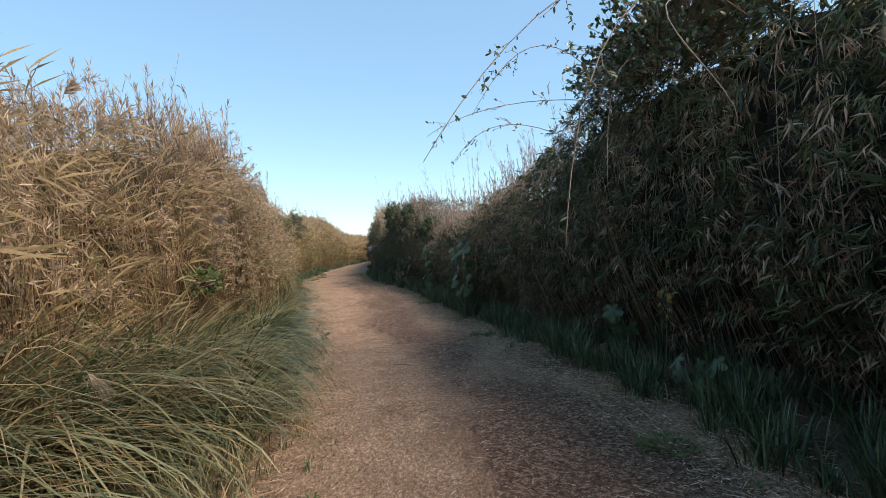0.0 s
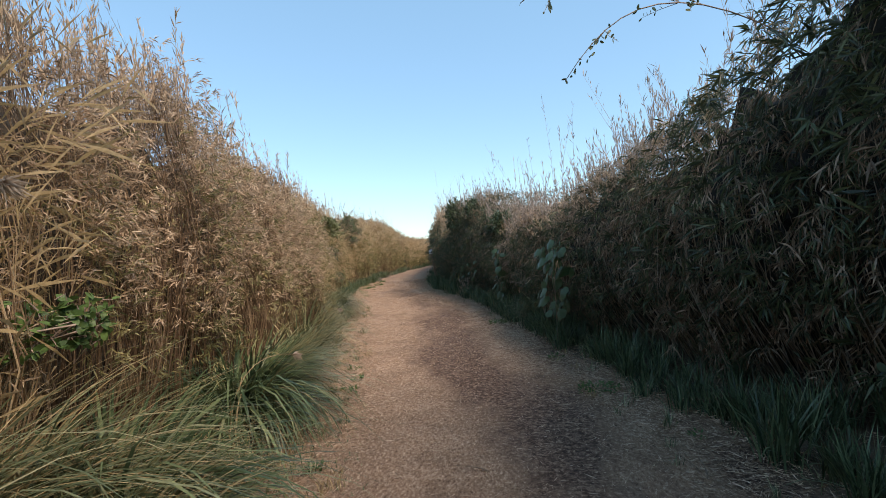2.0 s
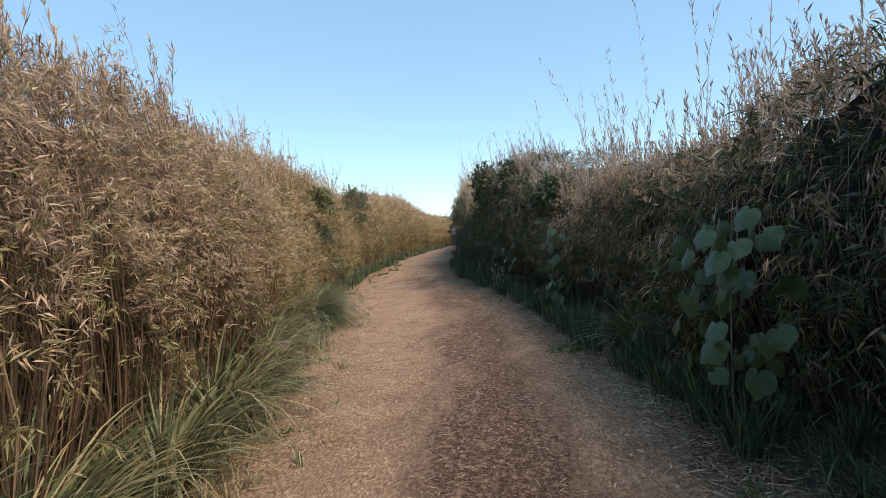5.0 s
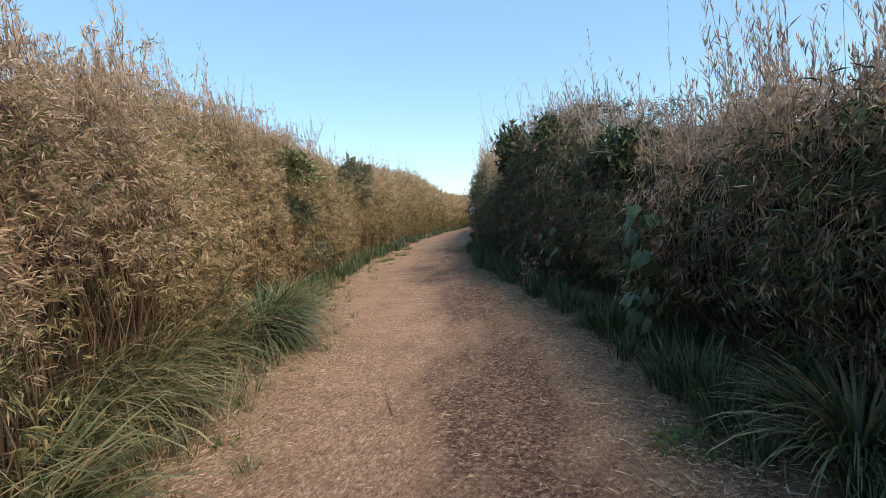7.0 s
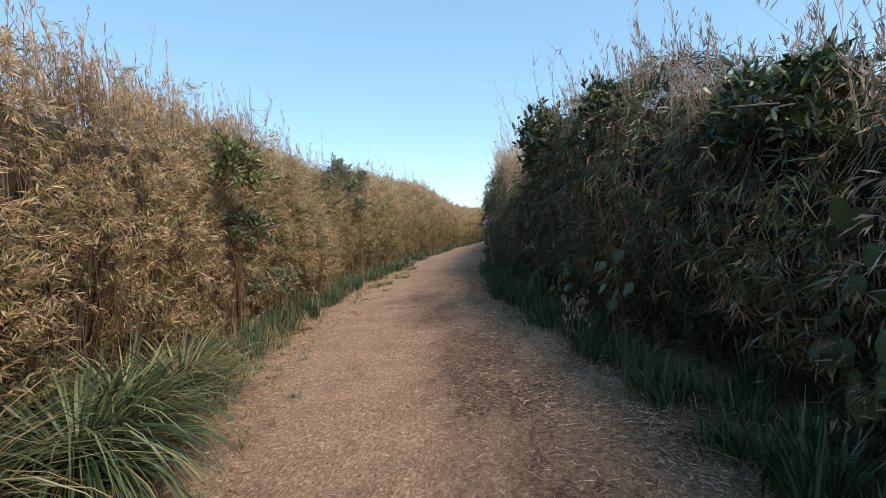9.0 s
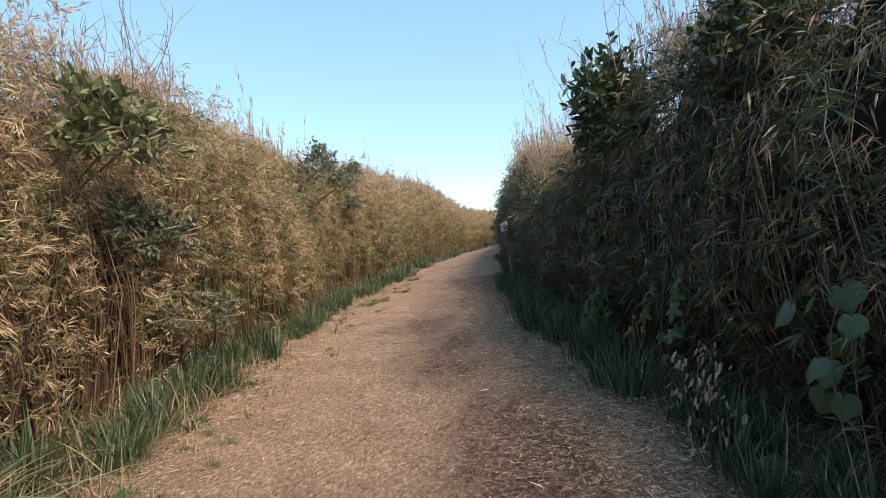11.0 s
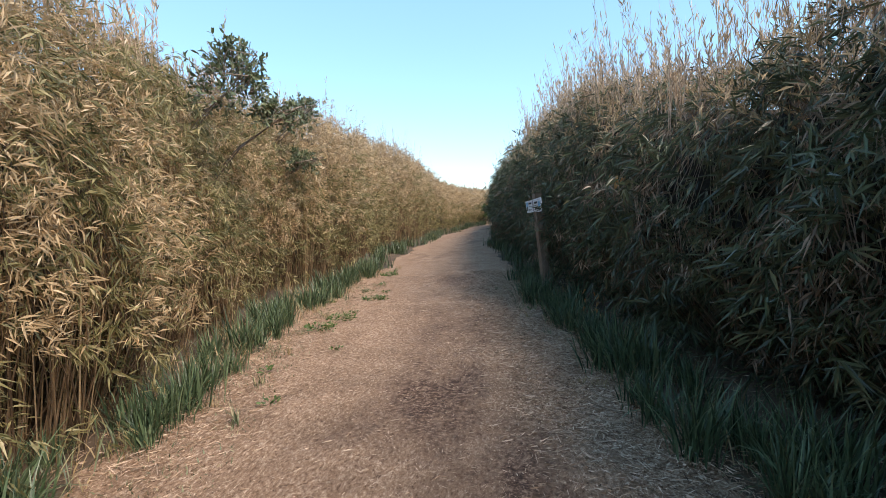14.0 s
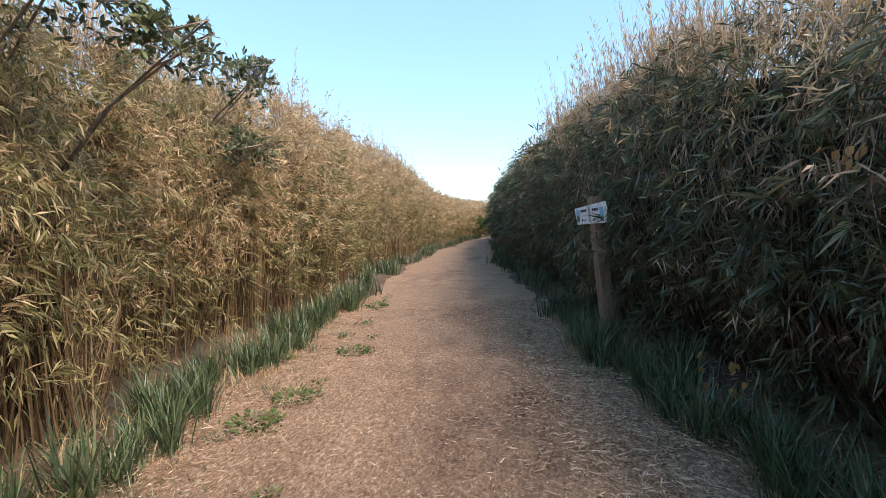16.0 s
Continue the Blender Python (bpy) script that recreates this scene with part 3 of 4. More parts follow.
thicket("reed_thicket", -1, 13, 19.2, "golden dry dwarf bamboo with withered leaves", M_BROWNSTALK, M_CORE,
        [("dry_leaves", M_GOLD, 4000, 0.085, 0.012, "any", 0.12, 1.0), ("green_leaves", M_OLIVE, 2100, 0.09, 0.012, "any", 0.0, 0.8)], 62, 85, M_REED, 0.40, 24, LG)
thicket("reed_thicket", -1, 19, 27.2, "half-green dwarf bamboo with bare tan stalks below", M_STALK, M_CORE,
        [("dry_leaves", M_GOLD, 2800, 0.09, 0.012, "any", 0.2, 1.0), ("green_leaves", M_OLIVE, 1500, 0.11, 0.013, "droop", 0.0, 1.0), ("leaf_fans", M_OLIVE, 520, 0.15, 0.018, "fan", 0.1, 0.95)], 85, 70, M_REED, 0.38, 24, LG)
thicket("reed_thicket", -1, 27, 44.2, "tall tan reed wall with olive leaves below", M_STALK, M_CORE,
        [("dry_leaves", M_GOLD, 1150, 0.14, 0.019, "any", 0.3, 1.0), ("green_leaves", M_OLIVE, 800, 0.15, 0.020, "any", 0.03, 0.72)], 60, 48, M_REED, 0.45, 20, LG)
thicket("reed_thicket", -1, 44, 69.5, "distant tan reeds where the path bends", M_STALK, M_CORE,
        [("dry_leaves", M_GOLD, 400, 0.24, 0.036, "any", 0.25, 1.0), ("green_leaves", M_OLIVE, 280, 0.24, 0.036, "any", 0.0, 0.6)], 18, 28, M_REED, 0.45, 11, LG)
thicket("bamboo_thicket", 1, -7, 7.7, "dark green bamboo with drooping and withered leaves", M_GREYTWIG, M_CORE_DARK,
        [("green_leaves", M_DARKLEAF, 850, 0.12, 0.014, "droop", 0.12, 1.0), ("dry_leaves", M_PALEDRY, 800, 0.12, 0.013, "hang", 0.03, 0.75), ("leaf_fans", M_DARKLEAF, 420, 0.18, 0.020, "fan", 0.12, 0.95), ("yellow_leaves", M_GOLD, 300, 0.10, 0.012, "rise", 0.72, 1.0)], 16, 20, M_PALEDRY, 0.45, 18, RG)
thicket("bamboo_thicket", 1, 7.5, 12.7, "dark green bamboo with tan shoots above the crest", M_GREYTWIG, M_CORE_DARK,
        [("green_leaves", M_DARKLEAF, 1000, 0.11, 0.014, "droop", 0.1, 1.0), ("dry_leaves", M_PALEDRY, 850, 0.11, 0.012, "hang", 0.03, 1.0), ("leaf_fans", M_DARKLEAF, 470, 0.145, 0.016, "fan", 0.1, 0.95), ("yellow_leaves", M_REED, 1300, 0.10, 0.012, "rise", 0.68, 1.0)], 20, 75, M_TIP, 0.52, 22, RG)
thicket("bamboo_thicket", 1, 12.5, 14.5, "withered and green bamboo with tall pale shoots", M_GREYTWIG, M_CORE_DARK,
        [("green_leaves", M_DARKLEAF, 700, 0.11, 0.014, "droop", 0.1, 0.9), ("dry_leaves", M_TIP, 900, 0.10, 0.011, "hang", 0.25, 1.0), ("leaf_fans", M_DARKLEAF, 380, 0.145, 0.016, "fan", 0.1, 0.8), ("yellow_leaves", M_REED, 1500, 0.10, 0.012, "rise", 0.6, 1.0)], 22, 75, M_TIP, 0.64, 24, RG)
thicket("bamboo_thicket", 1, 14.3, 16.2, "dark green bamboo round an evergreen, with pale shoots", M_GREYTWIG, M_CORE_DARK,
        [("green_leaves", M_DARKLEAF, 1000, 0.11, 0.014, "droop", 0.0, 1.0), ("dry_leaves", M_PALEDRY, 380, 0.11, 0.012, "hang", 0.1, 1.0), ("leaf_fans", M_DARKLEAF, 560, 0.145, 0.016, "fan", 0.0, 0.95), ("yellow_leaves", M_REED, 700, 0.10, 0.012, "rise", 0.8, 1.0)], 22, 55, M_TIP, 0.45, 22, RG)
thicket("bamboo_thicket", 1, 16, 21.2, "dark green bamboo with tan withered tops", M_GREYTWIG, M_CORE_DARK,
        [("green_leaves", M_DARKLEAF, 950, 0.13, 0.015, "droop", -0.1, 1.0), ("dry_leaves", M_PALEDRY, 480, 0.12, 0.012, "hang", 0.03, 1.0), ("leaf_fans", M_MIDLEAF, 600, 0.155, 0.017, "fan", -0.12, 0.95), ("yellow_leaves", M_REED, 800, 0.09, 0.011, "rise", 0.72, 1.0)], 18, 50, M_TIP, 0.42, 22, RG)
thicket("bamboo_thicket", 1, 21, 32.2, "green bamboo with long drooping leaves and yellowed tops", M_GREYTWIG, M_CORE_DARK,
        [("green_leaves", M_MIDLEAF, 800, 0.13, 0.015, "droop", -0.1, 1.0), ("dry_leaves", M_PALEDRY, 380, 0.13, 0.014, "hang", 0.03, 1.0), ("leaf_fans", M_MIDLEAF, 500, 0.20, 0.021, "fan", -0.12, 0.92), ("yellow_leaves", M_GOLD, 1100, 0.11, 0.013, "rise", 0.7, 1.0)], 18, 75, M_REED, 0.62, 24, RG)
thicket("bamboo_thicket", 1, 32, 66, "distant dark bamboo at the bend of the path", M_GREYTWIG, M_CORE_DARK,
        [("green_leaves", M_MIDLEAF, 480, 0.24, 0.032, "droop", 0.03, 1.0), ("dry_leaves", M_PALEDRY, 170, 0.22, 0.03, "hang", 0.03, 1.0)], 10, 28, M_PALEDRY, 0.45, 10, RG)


# ---- grass clumps and strap leaves along the verges ----
def grass_clump(n, height, spread, dry):
    """A fountain of arching blades."""
    az = rng.uniform(0, 6.283, n)
    r = np.abs(rng.normal(0, 0.09, n))
    pos = np.stack([np.cos(az) * r, np.sin(az) * r, np.full(n, -0.03)], 1)
    ln = height * rng.uniform(0.7, 1.45, n)
    lo = np.abs(rng.normal(0.28, 0.25, n))
    hi = lo + spread * rng.uniform(0.6, 1.3, n)
    cut = int(n * (1 - dry))
    return (blades(pos[:cut], az[:cut], ln[:cut], rng.uniform(0.013, 0.025, cut), lo[:cut], hi[:cut], 6),
            blades(pos[cut:], az[cut:], ln[cut:] * 1.05, rng.uniform(0.007, 0.014, n - cut), lo[cut:], hi[cut:] * 1.1, 6))


def make_clump(n, height, spread, dry, label, mat=M_GRASS):
    g, d = grass_clump(n, height, spread, dry)
    ob = piece("grass_clump", g, mat)
    piece("withered_blade", d, M_DRYGRASS, ob, "withered straw-coloured blades")["kind"] = "stuff"
    return tagged(ob, label, "grass", "grass clumps on the verge")


def spot(side, y, off):
    p, _ = place(side, np.array([y]), np.array([0.0]), np.array([0.0]))
    e = 0.8
    tx = (edge(side, y + e) - edge(side, y - e)) / (2 * e)
    l = math.hypot(tx, 1)
    x, yy = float(edge(side, y)) + side * off / l, y - side * off * tx / l
    return x, yy, float(ground_z(x, yy))


CLUMPS = [make_clump(320, 1.05, 1.8, 0.14, "large clump of arching grey-green grass"),
          make_clump(290, 0.98, 1.75, 0.25, "clump of arching grass, half withered"),
          make_clump(300, 0.8, 1.6, 0.14, "low clump of green arching grass"),
          make_clump(640, 1.0, 2.2, 0.08, "round fountain of dark green arching grass", M_FOUNTAIN)]
LONG = new("grass_clump")
az = rng.normal(-0.45, 1.0, 260)
foot = np.stack([rng.normal(0, 0.14, 260), rng.normal(0, 0.14, 260), np.full(260, -0.03)], 1)
lo = np.abs(rng.normal(0.2, 0.15, 260))
hi, ln = lo + rng.uniform(1.2, 2.3, 260), rng.uniform(1.1, 2.0, 260)
tagged(LONG, "tall clump of long arching grass, green and straw-coloured", "grass", "grass clumps on the verge")
piece("green_blade", blades(foot[:150], az[:150], ln[:150], rng.uniform(0.013, 0.024, 150), lo[:150], hi[:150], 8), M_GRASS, LONG)["kind"] = "stuff"
piece("withered_blade", blades(foot[150:], az[150:], ln[150:], rng.uniform(0.010, 0.018, 110), lo[150:], hi[150:], 8), M_DRYGRASS, LONG, "withered straw-coloured blades")["kind"] = "stuff"
x, yy, z = spot(-1, -0.4, 1.6)
LONG.matrix_basis = pose(x, yy, z)
for y, off, turn, size in ((0.4, 1.6, 10, 1), (1.0, 1.5, -15, 0.95), (1.6, 1.45, 5, 1.05), (2.2, 1.3, 20, 1), (2.8, 1.25, -10, 1), (3.4, 1.1, 0, 0.9), (3.9, 1.1, 15, 0.95), (4.5, 0.9, -5, 0.8), (1.3, 2.0, 0, 1.1), (2.5, 1.8, 0, 1.1), (10.9, 0.95, -10, 0.72), (11.5, 0.85, 10, 0.7), (12.1, 0.9, 0, 0.75), (12.8, 0.85, 20, 0.62)):
    x, yy, z = spot(-1, y, off)
    copy_thing(LONG, pose(x, yy, z, 0, 0, turn) @ Matrix.Scale(size, 4))
BIG = [(-1, 2.6, 1.2, 0), (-1, 3.4, 1.0, 0), (-1, 4.0, 0.5, 1), (-1, 0.9, 1.9, 1), (-1, 1.6, 1.7, 0), (-1, 2.2, 2.0, 1), (-1, 3.0, 1.6, 1), (-1, 3.8, 1.4, 1), (-1, 4.4, 1.1, 0), (-1, 0.6, 1.5, 0), (-1, 1.3, 1.25, 0), (-1, 1.9, 1.1, 1), (-1, 2.4, 1.0, 0), (-1, 2.9, 0.8, 0), (-1, 3.3, 0.35, 2), (-1, 3.7, 0.9, 0), (-1, 4.5, 0.6, 3),
       (-1, 6.45, 0.6, 3), (-1, 6.95, 0.55, 3), (-1, 7.7, 0.5, 2), (-1, 8.0, 0.6, 1), (-1, 8.9, 0.45, 2), (-1, 9.8, 0.5, 1), (-1, 10.7, 0.4, 2), (-1, 11.5, 0.75, 2), (-1, 12.1, 0.65, 0),
       (-1, 12.7, 0.8, 1), (-1, 14.45, 0.5, 3), (-1, 13.6, 0.75, 1), (-1, 15.3, 0.6, 2), (-1, 14.9, 0.5, 2), (-1, 15.8, 0.4, 2), (1, 11.9, 0.55, 2)]
for i, (s, y, off, kind) in enumerate(BIG):
    x, yy, z = spot(s, y, off)
    copy_thing(CLUMPS[kind], pose(x, yy, z, 0, 0, i * 67) @ Matrix.Scale(random.uniform(0.85, 1.1), 4))
for ob, y in zip(CLUMPS, (-1.2, -2.2, -3.2, -4.2)):
    x, yy, z = spot(-1, y, 0.8)
    ob.matrix_basis = pose(x, yy, z)


def strap_clump(n, height):
    az = rng.uniform(0, 6.283, n)
    r = np.abs(rng.normal(0, 0.07, n))
    pos = np.stack([np.cos(az) * r, np.sin(az) * r, np.full(n, -0.02)], 1)
    lo = np.abs(rng.normal(0.12, 0.1, n))
    return blades(pos, az + rng.normal(0, 0.5, n), height * rng.uniform(0.6, 1.15, n), rng.uniform(0.011, 0.018, n), lo, lo + np.abs(rng.normal(0.5, 0.55, n)), 4)


def make_strap(n, h):
    root = new("strap_leaf_clump")
    for a in (0.3, 2.5, 4.6):
        v, f = strap_clump(n // 3 + 2, h)
        piece("leaf_fan", (v + np.array([math.cos(a), math.sin(a), 0]) * 0.05, f), M_IRIS, root)
    return tagged(root, "clump of dark green strap-shaped leaves at the path edge", "plant", "strap-leaf plants along the path")


STRAPS = [make_strap(n, h) for n, h in ((66, 0.46), (56, 0.38), (74, 0.52), (44, 0.33))]
for i, ob in enumerate(STRAPS):
    x, yy, z = spot(1, -1.0 - i * 0.5, 0.4)
    ob.matrix_basis = pose(x, yy, z)


def strap_row(side, y0, y1, step, off0, off1, thin=0.0, size=1.0):
    y = y0
    while y < y1:
        if random.random() >= thin:
            x, yy, z = spot(side, y, random.uniform(off0, off1))
            copy_thing(random.choice(STRAPS), pose(x, yy, z, 0, 0, random.uniform(0, 360)) @ Matrix.Scale(size * random.uniform(0.75, 1.2), 4))
        y += step * random.uniform(0.6, 1.4)


strap_row(1, 0.5, 29, 0.25, 0.03, 0.38, 0.08, 0.95)
strap_row(1, 0.5, 29, 0.36, 0.28, 0.6, 0.1, 0.9)
strap_row(1, 0.5, 8, 0.3, 0.65, 1.05, 0.1)
strap_row(1, 8, 16, 0.6, 0.6, 0.9, 0.15)
strap_row(-1, 17.5, 30, 0.21, 0.08, 0.55, 0.05, 0.92)
strap_row(-1, 19, 30, 0.45, -0.05, 0.3, 0.5, 0.8)
strap_row(-1, 14, 19, 0.24, 0.1, 0.55, 0.2)


def strap_band(side, y0, y1, n):
    y = along(side, y0, y1, n)
    p, out = place(side, y, 0 * y, rng.uniform(-0.85, -0.2, n))
    k = 22
    pos = np.repeat(p, k, 0) + np.stack([rng.normal(0, 0.1, n * k), rng.normal(0, 0.1, n * k), np.full(n * k, -0.03)], 1)
    az, lo = rng.uniform(0, 6.283, n * k), np.abs(rng.normal(0.12, 0.1, n * k))
    return blades(pos, az, rng.uniform(0.22, 0.5, n * k), 0.018, lo, lo + 0.5, 3)


tagged(piece("strap_leaf_band", join(strap_band(1, 29, 58, 110), strap_band(-1, 30, 66, 130)), M_IRIS), "distant band of green strap-shaped leaves edging the path", "plant", kind="stuff")

# ---- short grass that fills the verge between the clumps ----
def verge(side, y0, y1, n, off0, off1, h):
    y = along(side, y0, y1, n)
    p, out = place(side, y, 0 * y, 0 * y)
    off = rng.uniform(0, 1, n) ** 0.8 * (off1 - off0) + off0
    keep = bumps(y * 2, off * 3, 2.4, 1) > rng.uniform(-1.2, 0.5, n)
    base = np.stack([edge(side, y) + side * off, y, 0 * y], 1)[keep]
    base[:, 2] = ground_z(base[:, 0], base[:, 1]) - 0.01
    m = len(base)
    lo = np.abs(rng.normal(0.25, 0.2, m))
    return blades(base, rng.uniform(0, 6.283, m), h * rng.uniform(0.5, 1.3, m), rng.uniform(0.006, 0.011, m), lo, lo + rng.uniform(0.3, 1.5, m), 4)


tagged(piece("creeping_grass", verge(-1, 2, 28, 9000, -0.6, 0.1, 0.06), M_GRASS), "thin low grass creeping over the path edges", "grass", kind="stuff")
tagged(piece("verge_grass", join(verge(-1, 0.5, 19, 8000, -0.05, 0.9, 0.36), verge(-1, 19, 30, 1500, 0.1, 0.8, 0.3), verge(1, 0.5, 29, 2500, 0.0, 0.8, 0.25)), M_GRASS), "short green grass filling the verges", "grass", kind="stuff")
tagged(piece("withered_verge_grass", join(verge(-1, 0.5, 19, 3600, 0.0, 1.0, 0.4), verge(-1, 19, 30, 1300, 0.0, 0.7, 0.25), verge(1, 12, 29, 900, 0.1, 0.8, 0.3)), M_DRYGRASS), "withered straw grass in the verges", "grass", kind="stuff")

# ---- straw litter ----
def litter(n, y0, y1, width_fn, size, wide=1.0):
    y = rng.uniform(y0, y1, n)
    u = width_fn(n)
    x = edge(-1, y) * (1 - u) + edge(1, y) * u
    z = ground_z(x, y) + 0.03 + rng.uniform(-0.006, 0.012, n)
    a = rng.uniform(0, 6.283, n)
    way = np.stack([np.cos(a), np.sin(a), rng.normal(0, 0.10, n)], 1)
    ln = rng.gamma(1.7, 0.55, n) * size + 0.006
    return lance_leaves(np.stack([x, y, z], 1), way, ln, wide * rng.uniform(0.0016, 0.0048, n) * rng.choice([1, 1, 1, 1.6], n), 0.2)


tagged(piece("straw_litter", join(litter(7000, 0.5, 28, lambda n: rng.uniform(1.02, 1.3, n), 0.065, 1.2), litter(85000, 0.5, 29, lambda n: rng.uniform(-0.12, 1.08, n), 0.033),
                                  litter(34000, 0.5, 30, lambda n: np.where(rng.random(n) < 0.6, rng.normal(-0.02, 0.09, n), rng.normal(0.97, 0.09, n)), 0.065, 1.2),
                                  litter(26000, 0.5, 30, lambda n: rng.normal(0.93, 0.08, n), 0.048, 1.8), litter(30000, 15.5, 30, lambda n: rng.normal(0.9, 0.1, n), 0.036, 2.0)), M_STRAW),
       "scattered dry straw and chopped reed stalks", "straw", kind="stuff")

# ---- sign ----
def box(cx, cy, cz, sx, sy, sz, bevel=0.0):
    bm = bmesh.new()
    bmesh.ops.create_cube(bm, size=1.0)
    bmesh.ops.scale(bm, vec=(sx, sy, sz), verts=bm.verts)
    bmesh.ops.translate(bm, vec=(cx, cy, cz), verts=bm.verts)
    if bevel:
        bmesh.ops.bevel(bm, geom=bm.edges[:], offset=bevel, segments=2, affect="EDGES")
    return bm


def part(name, bm, material, parent=None, label=""):
    me = bpy.data.meshes.new(name)
    bm.to_mesh(me)
    bm.free()
    me.materials.append(material)
    ob = new(name, me)
    if parent:
        ob.parent = parent
    if label:
        ob["label"] = label
    return ob


def signpost(x, y, z):
    root = new("signpost")
    tagged(root, "weathered wooden post with a small white direction board", "sign")
    part("post", box(0, 0, 0.8, 0.13, 0.13, 1.9, 0.008), M_POST, root)
    part("post_cap", box(0, 0, 1.752, 0.105, 0.105, 0.012, 0.004), M_POST, root)
    bm = bmesh.new()
    outline = [(-0.30, -0.105), (-0.34, 0.04), (-0.345, 0.085), (0.32, 0.12), (0.345, 0.05), (0.31, -0.105)]
    lowf = [bm.verts.new((u, -0.062, 1.56 + w)) for u, w in outline]
    back = [bm.verts.new((u, -0.084, 1.56 + w)) for u, w in outline]
    bm.faces.new(lowf[::-1])
    bm.faces.new(back)
    for i in range(6):
        bm.faces.new((lowf[i], lowf[(i + 1) % 6], back[(i + 1) % 6], back[i]))
    bmesh.ops.recalc_face_normals(bm, faces=bm.faces[:])
    board = part("board", bm, M_BOARD, root, "white enamel board with blue ends")
    f = -0.0865
    part("blue_panel", box(-0.265, f, 1.585, 0.075, 0.004, 0.09), M_BLUE, board)
    part("blue_panel", box(0.265, f, 1.575, 0.075, 0.004, 0.11), M_BLUE, board)
    part("picture", box(-0.265, f, 1.52, 0.06, 0.005, 0.07), M_PHOTO, board)
    part("picture", box(0.265, f, 1.505, 0.06, 0.005, 0.05), M_PHOTO, board)
    part("centre_strip", box(0.0, f, 1.56, 0.05, 0.004, 0.17), M_GREYINK, board)
    for u0 in (-0.20, 0.06):
        for j in range(4):
            part("writing", box(u0 + 0.018 + j * 0.034, f, 1.607, 0.024, 0.004, 0.03), M_INK, board)
        part("writing", box(u0 + 0.03, f, 1.50, 0.02, 0.004, 0.03), M_INK, board)
        part("writing", box(u0 + 0.09, f, 1.50, 0.07, 0.004, 0.018), M_GREYINK, board)
        part("writing", box(u0 + 0.075, f, 1.55, 0.12, 0.004, 0.008), M_GREYINK, board)
    for w in (1.6, 1.52):
        part("bolt", box(0, f - 0.004, w, 0.014, 0.008, 0.014, 0.003), M_BOLT, board)
    root.matrix_basis = pose(x, y, z, 5.0, -2.5, -68)
    return root


signpost(-3.68, 26.75, 0.0)


# ---- shrubs ----
def curve_line(points, k):
    """A smooth line of k points through a few."""
    p = np.asarray(points, dtype=float)
    t, q = np.linspace(0, 1, len(p)), np.linspace(0, 1, k)
    c = [np.polyfit(t, p[:, a], min(3, len(p) - 1)) for a in range(3)]
    return np.stack([np.polyval(a, q) for a in c], 1)


def twig_leaves(lines, per, length, width, gather=1.0):
    """Leaves along twigs, given as an array (n, k, 3); gather above 1 draws them to the tips."""
    n, k, _ = lines.shape
    s = (1 - 0.75 * rng.random((n, per)) ** gather) * (k - 1.001)
    i = s.astype(int)
    f = (s - i)[..., None]
    a = np.take_along_axis(lines, i[..., None].repeat(3, -1), 1)
    b = np.take_along_axis(lines, (i + 1)[..., None].repeat(3, -1), 1)
    pos, d = (a + (b - a) * f).reshape(-1, 3), unit(b - a).reshape(-1, 3)
    way = d * 0.5 + rng.normal(0, 0.5, d.shape) + np.array([0, 0, 0.12])
    m = len(pos)
    sz = rng.uniform(0.6, 1.2, m)
    return oval_leaves(pos, way, length * sz, width * sz)


